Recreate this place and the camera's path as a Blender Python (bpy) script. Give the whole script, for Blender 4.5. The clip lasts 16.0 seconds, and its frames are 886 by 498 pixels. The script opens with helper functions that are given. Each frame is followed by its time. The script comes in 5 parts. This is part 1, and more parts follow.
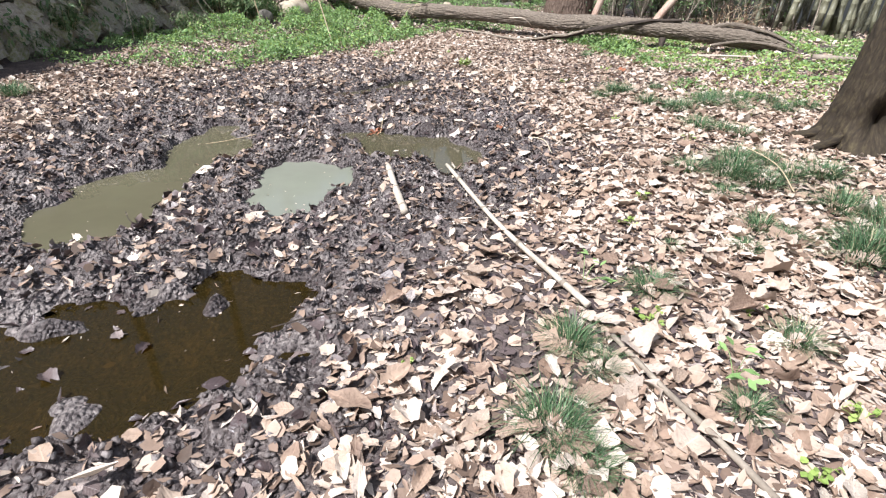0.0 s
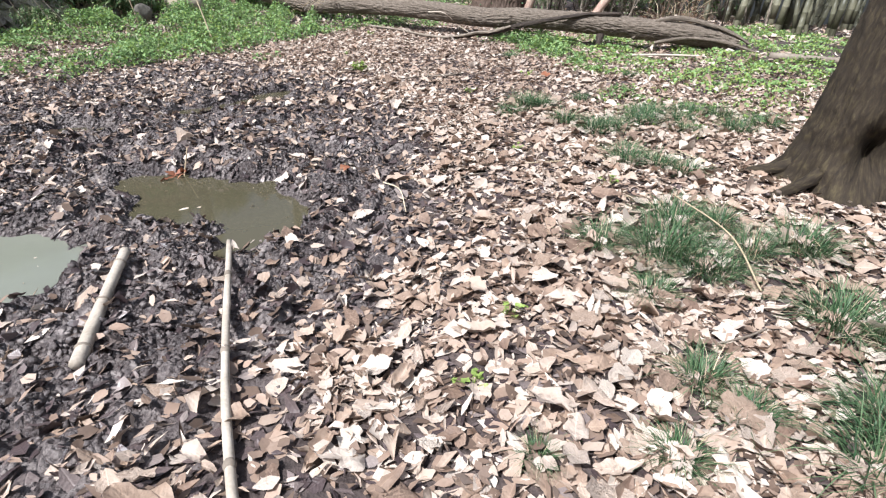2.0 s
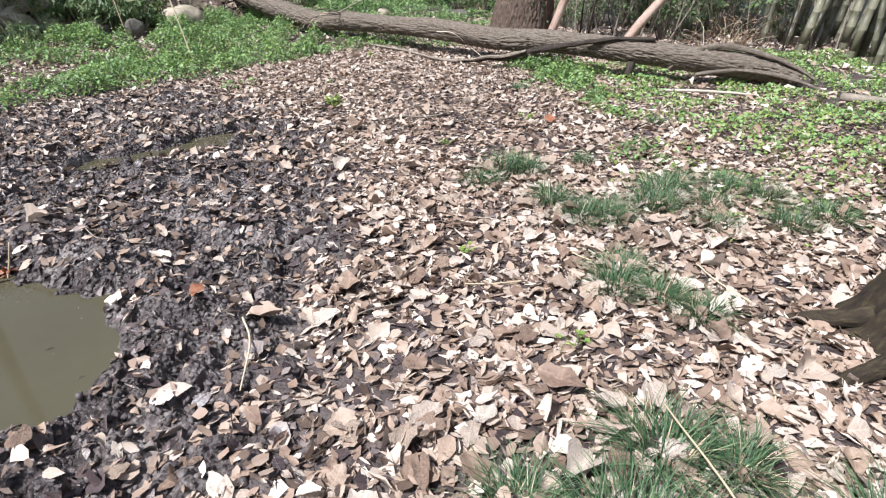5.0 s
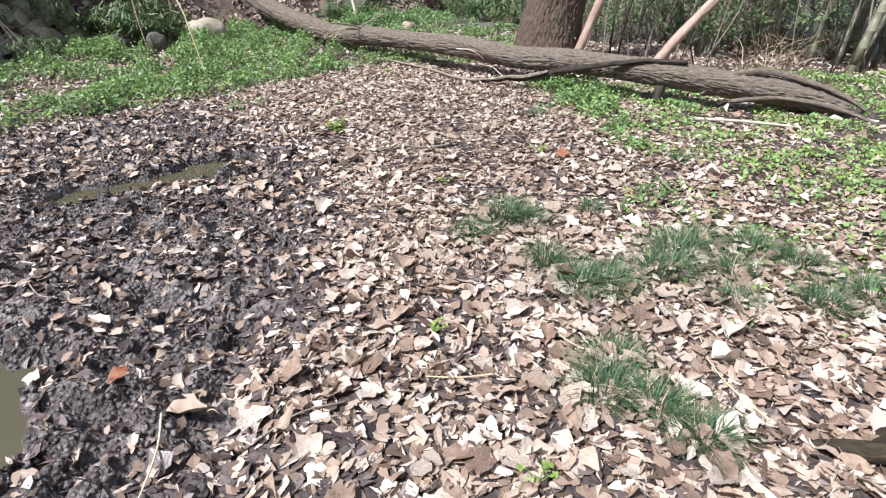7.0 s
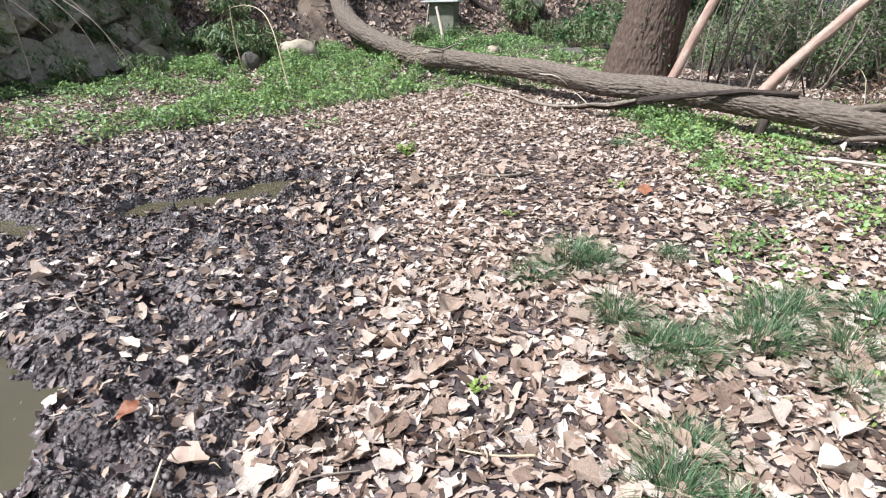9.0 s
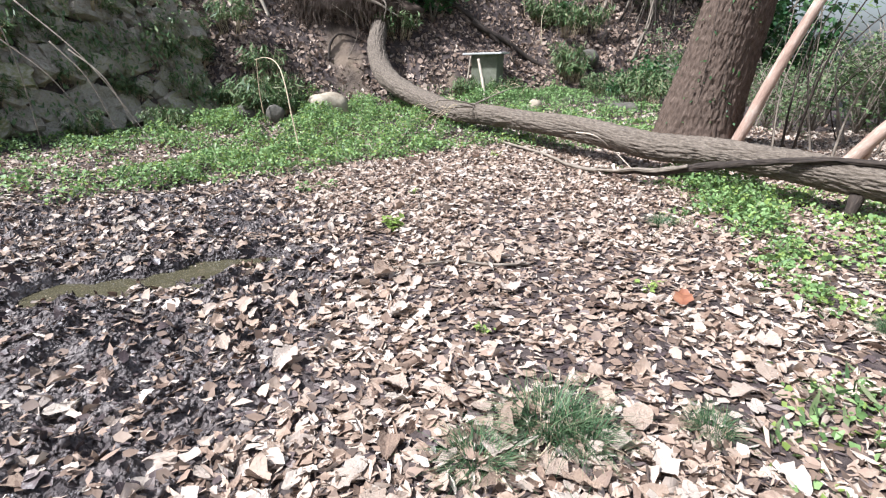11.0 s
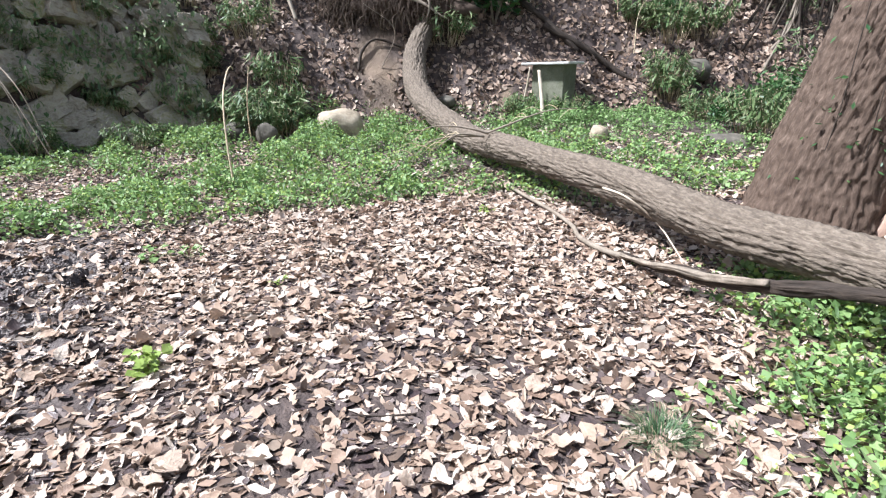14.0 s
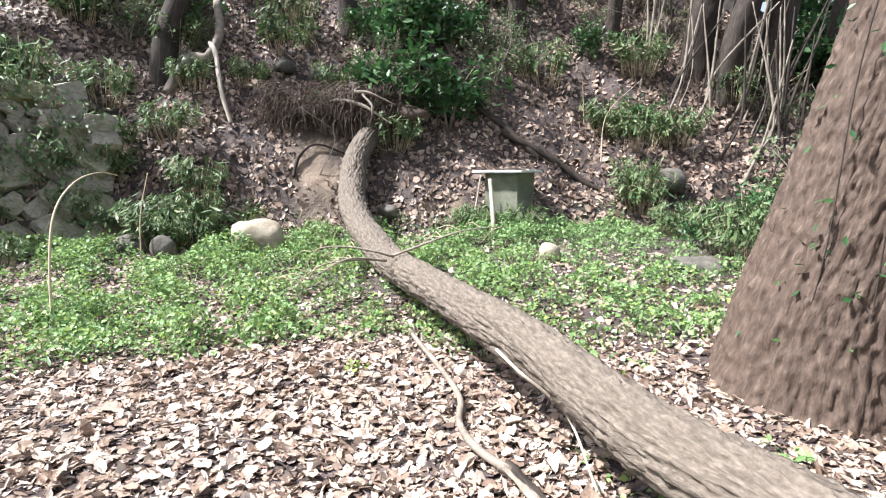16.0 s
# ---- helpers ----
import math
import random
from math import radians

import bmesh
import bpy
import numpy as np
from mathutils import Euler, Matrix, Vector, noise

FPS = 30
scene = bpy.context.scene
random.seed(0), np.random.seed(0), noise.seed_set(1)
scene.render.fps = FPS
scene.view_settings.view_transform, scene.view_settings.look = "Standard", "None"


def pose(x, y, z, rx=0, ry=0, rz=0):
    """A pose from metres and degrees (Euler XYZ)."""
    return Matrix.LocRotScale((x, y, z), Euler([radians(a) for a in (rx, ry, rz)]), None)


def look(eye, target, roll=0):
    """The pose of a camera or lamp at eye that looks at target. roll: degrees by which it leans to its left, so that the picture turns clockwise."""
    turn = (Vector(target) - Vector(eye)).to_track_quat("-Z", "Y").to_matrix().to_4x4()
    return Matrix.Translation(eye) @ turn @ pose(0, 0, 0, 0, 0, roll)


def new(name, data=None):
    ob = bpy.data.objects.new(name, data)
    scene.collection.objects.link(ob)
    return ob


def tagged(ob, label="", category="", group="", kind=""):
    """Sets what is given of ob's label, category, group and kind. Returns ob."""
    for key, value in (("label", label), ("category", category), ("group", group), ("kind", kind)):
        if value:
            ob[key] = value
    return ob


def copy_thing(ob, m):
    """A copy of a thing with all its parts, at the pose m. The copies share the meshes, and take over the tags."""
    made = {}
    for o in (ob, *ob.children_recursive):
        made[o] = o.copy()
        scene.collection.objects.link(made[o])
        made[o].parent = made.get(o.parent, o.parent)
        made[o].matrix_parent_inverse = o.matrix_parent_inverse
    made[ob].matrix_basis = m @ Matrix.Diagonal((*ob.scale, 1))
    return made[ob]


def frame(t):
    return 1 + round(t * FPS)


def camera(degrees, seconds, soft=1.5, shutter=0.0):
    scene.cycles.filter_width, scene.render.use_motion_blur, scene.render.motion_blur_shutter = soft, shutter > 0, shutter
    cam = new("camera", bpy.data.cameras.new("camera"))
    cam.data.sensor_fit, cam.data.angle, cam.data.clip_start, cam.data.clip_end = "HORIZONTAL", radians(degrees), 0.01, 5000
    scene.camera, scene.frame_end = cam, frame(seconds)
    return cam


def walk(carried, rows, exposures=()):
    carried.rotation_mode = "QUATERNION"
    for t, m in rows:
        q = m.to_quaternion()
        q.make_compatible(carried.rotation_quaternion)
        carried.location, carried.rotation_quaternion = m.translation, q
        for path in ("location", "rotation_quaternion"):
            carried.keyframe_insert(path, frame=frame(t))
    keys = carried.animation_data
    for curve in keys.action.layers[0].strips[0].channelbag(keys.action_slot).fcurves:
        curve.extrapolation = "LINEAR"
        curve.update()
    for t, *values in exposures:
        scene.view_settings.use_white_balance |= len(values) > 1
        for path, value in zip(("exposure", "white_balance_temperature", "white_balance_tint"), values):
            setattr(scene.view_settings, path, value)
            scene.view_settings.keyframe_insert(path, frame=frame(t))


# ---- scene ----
cam = camera(78.2, 16.0, 1.2)
METRES, EYE, TILT, LEAN, TURN = 11.1, 1.5, 0.0, 0.0, 0.0
ROWS = [
    (0.0, 0.0, 0.0, 0.0, 0.09, -27.63, -0.18),
    (0.5, 0.0223, 0.0382, -0.0077, 0.29, -27.87, -0.15),
    (1.0, 0.0539, 0.0784, -0.0092, -0.94, -28.0, 0.09),
    (1.5, 0.0761, 0.114, -0.0097, -3.08, -27.9, 0.02),
    (2.0, 0.09, 0.1567, -0.0147, -3.69, -28.0, -0.2),
    (2.5, 0.0952, 0.1754, -0.0103, -3.46, -27.63, -0.33),
    (3.0, 0.1094, 0.2002, -0.0164, -1.83, -27.63, -0.29),
    (3.5, 0.1324, 0.2203, -0.0096, -0.27, -27.63, -0.02),
    (4.0, 0.1432, 0.2446, -0.013, -0.33, -27.64, -0.3),
    (4.5, 0.1509, 0.2645, -0.0104, -0.39, -27.56, -0.35),
    (5.0, 0.1611, 0.284, -0.0041, 1.41, -27.57, -0.29),
    (7.5, 0.1899, 0.3363, 0.0089, 8.37, -27.02, -0.3),
    (8.0, 0.1914, 0.3395, 0.0067, 12.99, -27.13, -0.43),
    (8.5, 0.1954, 0.3459, 0.0069, 13.81, -26.99, -0.31),
    (9.0, 0.1956, 0.3628, 0.005, 14.35, -24.98, -0.36),
    (11.5, 0.236, 0.5231, 0.0, 23.12, -19.8, 0.03),
    (12.0, 0.2477, 0.5686, 0.0028, 24.86, -19.72, 0.07),
    (12.5, 0.2511, 0.6178, 0.0, 28.03, -19.74, -0.09),
    (13.0, 0.2583, 0.6689, 0.0009, 32.88, -19.63, -0.08),
    (13.5, 0.2647, 0.7153, 0.0004, 34.78, -19.55, -0.05),
    (14.0, 0.265, 0.7607, -0.0019, 35.03, -19.19, -0.27),
    (14.5, 0.2737, 0.8054, 0.0028, 35.32, -16.36, -0.35),
    (15.0, 0.2726, 0.8498, -0.0009, 35.63, -14.38, -0.62),
    (15.5, 0.271, 0.8899, 0.0013, 35.75, -13.11, -0.72),
    (16.0, 0.2691, 0.9238, 0.0029, 35.82, -8.9, -0.87),
]
walk(cam, [(t, pose(0, 0, EYE, TILT, LEAN, TURN) @ pose(METRES * x, METRES * y, METRES * z, 90 + pitch, roll, yaw)) for t, x, y, z, yaw, pitch, roll in ROWS],
     [(t, stops, warm, 10) for t, stops, warm in ((0.0, 0.95, 5980), (1.5, 0.8, 5900), (3.5, 0.7, 5850), (9.0, 0.82, 5800), (12.5, 1.08, 5750), (14.0, 1.13, 5800), (16.0, 1.5, 5950))])
# ---------------------------------------------------------------- light
world = bpy.data.worlds.new("world")
scene.world = world
world.use_nodes = True
wn = world.node_tree.nodes
sky = wn.new("ShaderNodeTexSky")
sky.sky_type, sky.sun_disc = "NISHITA", False
sky.sun_elevation, sky.sun_rotation = radians(54), radians(230)
sky.dust_density, sky.air_density = 3.0, 1.0
wn["Background"].inputs["Strength"].default_value = 0.092
haze = wn.new("ShaderNodeHueSaturation")
haze.inputs["Saturation"].default_value = 0.5
world.node_tree.links.new(sky.outputs[0], haze.inputs["Color"])
world.node_tree.links.new(haze.outputs[0], wn["Background"].inputs["Color"])
sun = new("sun", bpy.data.lights.new("sun", "SUN"))
sun.data.energy, sun.data.angle, sun.data.color = 4.7, radians(3.5), (1.0, 0.972, 0.935)
sun.matrix_world = look((-5.6, -4.6, 10.0), (0, 0, 0))

# ---------------------------------------------------------------- number tools
rng = np.random.default_rng(7)


def vnoise(x, y, s=1.0, seed=0):
    """Smooth lattice noise in -1..1, one bump about s metres across."""
    x, y = np.asarray(x, float) / s, np.asarray(y, float) / s
    i, j = np.floor(x).astype(np.int64), np.floor(y).astype(np.int64)
    u, v = x - i, y - j
    u, v = u * u * (3 - 2 * u), v * v * (3 - 2 * v)

    def lattice(a, b):
        k = (a * 374761393 + b * 668265263 + seed * 1442695041) & 0xFFFFFFFF
        k = ((k ^ (k >> 13)) * 1274126177) & 0xFFFFFFFF
        return ((k ^ (k >> 16)) & 0xFFFF) / 32767.5 - 1

    low = lattice(i, j) * (1 - u) + lattice(i + 1, j) * u
    high = lattice(i, j + 1) * (1 - u) + lattice(i + 1, j + 1) * u
    return low * (1 - v) + high * v


def step(a, b, x):
    t = np.clip((np.asarray(x, float) - a) / (b - a), 0, 1)
    return t * t * (3 - 2 * t)


# ---------------------------------------------------------------- the lie of the land
FOOT = [(-6.2, -30), (-6.3, 10), (-6.2, 12.5), (-5.5, 13.8), (-4.6, 15.0), (-3.6, 16.2), (-2.2, 17.1), (-0.4, 18.9), (1.2, 20.2), (3.2, 21.6), (5.5, 23.2), (6.2, 30), (6.5, 60), (6.5, 600)]
WATER = -0.09
# puddles: centre x, y, half-lengths, turn in degrees
PUDDLES = {
    "olive": [(-2.5, 3.75, 0.47, 0.76, 0), (-2.28, 5.05, 0.34, 0.95, 8)],
    "milky": [(-1.12, 4.2, 0.38, 0.56, 5)],
    "middle": [(-0.37, 5.22, 0.72, 0.42, -32), (0.05, 4.8, 0.24, 0.34, 0)],
    "brown": [(-1.6, 1.95, 0.82, 0.50, 0), (-1.02, 2.3, 0.30, 0.40, 0)],
    "far": [(-0.8, 8.0, 0.27, 0.85, -38)],
    "left": [(-2.1, 6.8, 0.40, 0.16, 20)],
    "side": [(-3.7, 5.45, 0.40, 0.16, 10)],
}


def bank_distance(x, y):
    """Metres beyond the foot of the bank, negative in the clearing."""
    x, y = np.asarray(x, float), np.asarray(y, float)
    best, sign = np.full(x.shape, 1e9), np.full(x.shape, -1.0)
    for (ax, ay), (bx, by) in zip(FOOT, FOOT[1:]):
        dx, dy = bx - ax, by - ay
        k = np.clip(((x - ax) * dx + (y - ay) * dy) / (dx * dx + dy * dy), 0, 1)
        d = np.hypot(x - ax - k * dx, y - ay - k * dy)
        side = np.where(dx * (y - ay) - dy * (x - ax) > 0, 1.0, -1.0)
        sign = np.where(d < best - 1e-9, side, sign)
        best = np.minimum(best, d)
    return best * sign


def pool(x, y, blobs):
    """Below 1 inside a puddle."""
    wx = x + 0.13 * vnoise(x, y, 0.28, 3) + 0.07 * vnoise(x, y, 0.1, 4)
    wy = y + 0.15 * vnoise(x, y, 0.31, 5) + 0.07 * vnoise(x, y, 0.11, 6)
    out = np.full(np.shape(x), 9.0)
    for cx, cy, a, b, turn in blobs:
        c, s = math.cos(radians(turn)), math.sin(radians(turn))
        px, py = (wx - cx) * c + (wy - cy) * s, -(wx - cx) * s + (wy - cy) * c
        out = np.minimum(out, np.hypot(px / a, py / b))
    return out


def mud(x, y):
    """1 in the churned mud, 0 on dry litter."""
    x, y = np.asarray(x, float), np.asarray(y, float)
    wx, wy = x + 0.45 * vnoise(x, y, 1.3, 11) + 0.2 * vnoise(x, y, 0.5, 12), y + 0.5 * vnoise(x, y, 1.4, 13)
    r = np.hypot((wx + 1.6) / np.where(wy < 3, 2.6, 2.6 + 0.35 * step(3, 4, wy)), (wy - 5.0) / np.where(wy < 5, 4.0, 5.4))
    strip = np.hypot(((wx - 0.95) + 0.35 * (wy - 5.6)) / 0.3, (wy - 5.5) / 1.0)
    return np.maximum(1 - step(0.76, 1.16, r), 0.85 * (1 - step(0.5, 1.15, strip)))


def height(x, y):
    x, y = np.asarray(x, float), np.asarray(y, float)
    d = bank_distance(x, y)
    base = np.clip((y - 12.3) * 0.085, 0, 0.5) * (1 - step(2.5, 5, x)) + np.clip((-x - 3) * 0.06, 0, 0.2) + 0.1 * step(3.5, 7, x)
    wall = step(14.0, 12.8, y) * step(-4, -5, x)
    steep = np.where(d < 0.85, d * 2.6, 2.21 + (d - 0.85) * 0.55)
    up = np.where(d > 0, (1 - wall) * np.minimum(d * 1.05, 2 + d * 0.62) + wall * steep, 0)
    up = np.where(up > 6, 6 + (up - 6) * 0.25, up)
    up = np.minimum(up, 11)
    on = step(0, 0.8, d)
    rough = on * (1 - 0.7 * wall) * (0.2 * vnoise(x, y, 1.1, 21) + 0.09 * vnoise(x, y, 0.4, 22) + 0.04 * vnoise(x, y, 0.15, 23))
    m = mud(x, y)
    flat = 0.03 * vnoise(x, y, 1.2, 31) + 0.012 * vnoise(x, y, 0.3, 32)
    clod = 1 - np.abs(vnoise(x, y, 0.17, 33))
    lumps = 0.055 * (clod - 0.6) + 0.045 * vnoise(x, y, 0.085, 34) + 0.03 * vnoise(x, y, 0.045, 35) + 0.04 * vnoise(x, y, 0.45, 36)
    z = base + up + rough + flat * (1 - on) + (m * lumps - 0.025 * m)
    # the wallow's puddles
    for blobs in PUDDLES.values():
        p = pool(x, y, blobs)
        z = np.where(p < 2, np.minimum(z, 9) * step(0.8, 1.25, p) + (1 - step(0.8, 1.25, p)) * (WATER - 0.045 + 0.03 * vnoise(x, y, 0.22, 37) + 0.012 * vnoise(x, y, 0.07, 38)), z)
        near = (p > 1.02) & (p < 1.6)
        z = np.where(near, np.maximum(z, WATER + 0.012), z)
    # clods and drowned leaves that stand out of the brown puddle
    p = pool(x, y, PUDDLES["brown"])
    z = np.where(p < 1.1, z + 0.16 * np.maximum(0, vnoise(x, y, 0.24, 39) - 0.42) + 0.025 * vnoise(x, y, 0.06, 40), z)
    # a trampled furrow beside the pale leaves
    f = np.hypot(((x - 0.95) + 0.35 * (y - 5.6)) / 0.12, (y - 5.5) / 0.75)
    z = z - 0.05 * (1 - step(0.3, 1.2, f))
    # beyond the bamboo the ground falls away
    s = np.maximum(x + 0.45 * (y - 12) - 10.5, 0) * step(4, 7, x)
    return z - np.minimum(0.5 * s * s / (s + 2), 90)


def green(x, y):
    """How thick the herbs grow: the strip under the bank, along the log and round the small tree."""
    x, y = np.asarray(x, float), np.asarray(y, float)
    wx, wy = x + 0.35 * vnoise(x, y, 0.9, 41), y + 0.35 * vnoise(x, y, 0.9, 42)
    d = bank_distance(wx, wy)
    # left strip: its front edge runs from the wall to the log
    edge = np.where(wx < -3.1, 9.0 + (wx + 3.1) * 0.25, np.where(wx < -1.3, 9.0 + (wx + 3.1) * 1.75, np.minimum(12.15 + (wx + 1.3) * 1.0, 13.3)))
    left = step(-0.15, 0.45, wy - edge) * step(0.55, -0.25, d) * step(3.8, 2.6, wx)
    right = step(-0.2, 0.7, (wx - 3.9) + 0.62 * (wy - 9.0) + 0.25 * vnoise(x, y, 0.6, 44)) * step(4.4, 5.6, wy + 0.3 * wx) * np.maximum(step(12.9, 12.3, wy), step(3.9, 4.6, wx)) * step(14.2, 13.4, wy) * step(9.5, 8.0, wx)
    front = 0.85 * step(-0.3, 0.4, wx - 3.0) * step(1.0, 0.3, np.abs(wy - 6.9) / 1.3)
    left = left * (1 - 0.5 * step(-0.6, 0.6, wx) * step(0.0, 0.6, wy - (14.1 - 0.62 * wx)))
    left = left * (1 - 0.45 * step(-2.6, -3.8, wx) * step(12.6, 11.2, wy))
    bare = step(0.75, 1.5, np.hypot(x - 2.95, y - 13.9))
    return np.clip(np.maximum(np.maximum(left, 0.8 * right), 0.45 * front), 0, 1) * bare

# ---------------------------------------------------------------- mesh tools
def part(name, data, material, parent=None, label="", smooth=True):
    """Links a bmesh or a mesh as one object under a thing."""
    if isinstance(data, bmesh.types.BMesh):
        me = bpy.data.meshes.new(name)
        data.to_mesh(me)
        data.free()
    else:
        me = data
    me.materials.clear()
    me.materials.append(material)
    if smooth:
        me.polygons.foreach_set("use_smooth", np.ones(len(me.polygons), bool))
    ob = new(name, me)
    ob.parent = parent
    return tagged(ob, label)


def grid_mesh(name, verts, faces, grain=None):
    """A mesh from arrays of corners and of equal-sided faces. grain: each corner's place along its own piece."""
    verts, faces = np.asarray(verts, np.float32), np.asarray(faces, np.int32)
    me = bpy.data.meshes.new(name)
    n, k = faces.shape
    me.vertices.add(len(verts))
    me.vertices.foreach_set("co", verts.ravel())
    me.loops.add(n * k)
    me.loops.foreach_set("vertex_index", faces.ravel())
    me.polygons.add(n)
    me.polygons.foreach_set("loop_start", np.arange(n, dtype=np.int32) * k)
    me.update(calc_edges=True)
    if grain is not None:
        me.attributes.new("grain", "FLOAT_VECTOR", "POINT").data.foreach_set("vector", np.asarray(grain, np.float32).ravel())
    return me


def spline(points, n):
    """n points on a smooth line through the given rows."""
    p = np.asarray(points, float)
    if len(p) == 2:
        return p[0] + (p[1] - p[0]) * np.linspace(0, 1, n)[:, None]
    q = np.vstack([2 * p[0] - p[1], p, 2 * p[-1] - p[-2]])
    t = np.linspace(0, len(p) - 1 - 1e-6, n)
    i = t.astype(int)
    u = (t - i)[:, None]
    a, b, c, d = q[i], q[i + 1], q[i + 2], q[i + 3]
    return 0.5 * (2 * b + (c - a) * u + (2 * a - 5 * b + 4 * c - d) * u**2 + (3 * b - a - 3 * c + d) * u**3)


def tube_data(points, n=24, sides=10, bark=0.0, seed=0, furrow=(9.0, 3.0), flare=None):
    """Corners and quads of a closed rough tube along rows of x, y, z, radius. bark: depth of the furrows."""
    p = spline(points, n)
    c, r = p[:, :3], np.maximum(p[:, 3], 1e-4)
    t = np.gradient(c, axis=0)
    t /= np.linalg.norm(t, axis=1)[:, None] + 1e-12
    up = np.array([0, 0, 1.0]) if abs(t[0, 2]) < 0.9 else np.array([1.0, 0, 0])
    u = np.cross(t, up)
    for i in range(1, n):
        k = u[i - 1] - t[i] * np.dot(u[i - 1], t[i])
        u[i] = k / (np.linalg.norm(k) + 1e-12)
    u[0] = u[0] / (np.linalg.norm(u[0]) + 1e-12)
    for i in range(1, n):
        k = u[i - 1] - t[i] * np.dot(u[i - 1], t[i])
        u[i] = k / (np.linalg.norm(k) + 1e-12)
    v = np.cross(t, u)
    a = np.linspace(0, 2 * np.pi, sides, endpoint=False)
    along = np.concatenate([[0], np.cumsum(np.linalg.norm(np.diff(c, axis=0), axis=1))])
    A, L = np.meshgrid(a, along)
    R = np.repeat(r[:, None], sides, 1)
    if bark:
        fold = np.abs(A - np.pi)
        weave = fold * furrow[0] + 0.8 * vnoise(fold * 4, L * furrow[1] * 0.8, 1.0, seed + 3)
        ridge = 1 - np.abs(vnoise(weave, L * furrow[1], 1.0, seed)) * 2.2
        ridge += 0.6 * vnoise(weave * 2.1, L * furrow[1] * 2.4, 1.0, seed + 1)
        swell = vnoise(np.cos(A) * 1.2 + seed, np.sin(A) * 1.2 + L * 1.1, 1.0, seed + 2)
        R = R + bark * ridge + 1.2 * bark * swell
    if flare is not None:
        R = R * flare(A, L)
    co = c[:, None] + R[..., None] * (np.cos(A)[..., None] * u[:, None] + np.sin(A)[..., None] * v[:, None])
    i, j = np.meshgrid(np.arange(n - 1), np.arange(sides), indexing="ij")
    k = (j + 1) % sides
    faces = np.stack([i * sides + j, i * sides + k, (i + 1) * sides + k, (i + 1) * sides + j], -1).reshape(-1, 4)
    grain = np.vstack([np.stack([r[:, None] * np.cos(A), r[:, None] * np.sin(A), L], -1).reshape(-1, 3), (0, 0, 0), (0, 0, along[-1])])
    co = np.vstack([co.reshape(-1, 3), c[0], c[-1]])
    j = np.arange(0, sides, 2)
    ends = [np.stack([np.full(len(j), n * sides), (j + 2) % sides, (j + 1) % sides, j], -1),
            np.stack([np.full(len(j), n * sides + 1), (n - 1) * sides + j, (n - 1) * sides + (j + 1) % sides, (n - 1) * sides + (j + 2) % sides], -1)]
    return co, np.vstack([faces, *ends]), grain


def merged(pieces):
    """Several (corners, faces) as one pair."""
    co, fa, gr, k = [], [], [], 0
    for c, f, g in pieces:
        co.append(c), fa.append(np.asarray(f) + k), gr.append(g)
        k += len(c)
    return np.vstack(co), np.vstack(fa), np.vstack(gr)


def tube(name, points, material, parent=None, label="", **kw):
    return part(name, grid_mesh(name, *tube_data(points, **kw)), material, parent, label)


def turns(yaw, tilt, roll):
    """Rotation matrices, one a row of angles in radians: roll about the length, tilt up, then yaw."""
    cy, sy, ct, st, cr, sr = np.cos(yaw), np.sin(yaw), np.cos(tilt), np.sin(tilt), np.cos(roll), np.sin(roll)
    o, l = np.zeros_like(cy), np.ones_like(cy)
    Z = np.stack([np.stack([cy, -sy, o], -1), np.stack([sy, cy, o], -1), np.stack([o, o, l], -1)], -2)
    Y = np.stack([np.stack([ct, o, -st], -1), np.stack([o, l, o], -1), np.stack([st, o, ct], -1)], -2)
    X = np.stack([np.stack([l, o, o], -1), np.stack([o, cr, -sr], -1), np.stack([o, sr, cr], -1)], -2)
    return Z @ Y @ X


def strewn(templates, place, yaw, tilt, roll, size, squeeze=None):
    """Many copies of small templates (corners, faces), turned, sized and joined."""
    which = rng.integers(0, len(templates), len(yaw))
    R = turns(yaw, tilt, roll)
    pieces = []
    for k, (co, fa) in enumerate(templates):
        s = which == k
        if not s.any():
            continue
        q = co[None] * size[s][:, None, None]
        if squeeze is not None:
            q = q * np.stack([np.ones(s.sum()), squeeze[s], np.ones(s.sum())], -1)[:, None]
        q = np.einsum("nij,nkj->nki", R[s], q) + place[s][:, None]
        f = fa[None] + (np.arange(s.sum()) * len(co))[:, None, None]
        pieces.append((q.reshape(-1, 3), f.reshape(-1, fa.shape[1]), np.tile(co, (s.sum(), 1))))
    return merged(pieces)


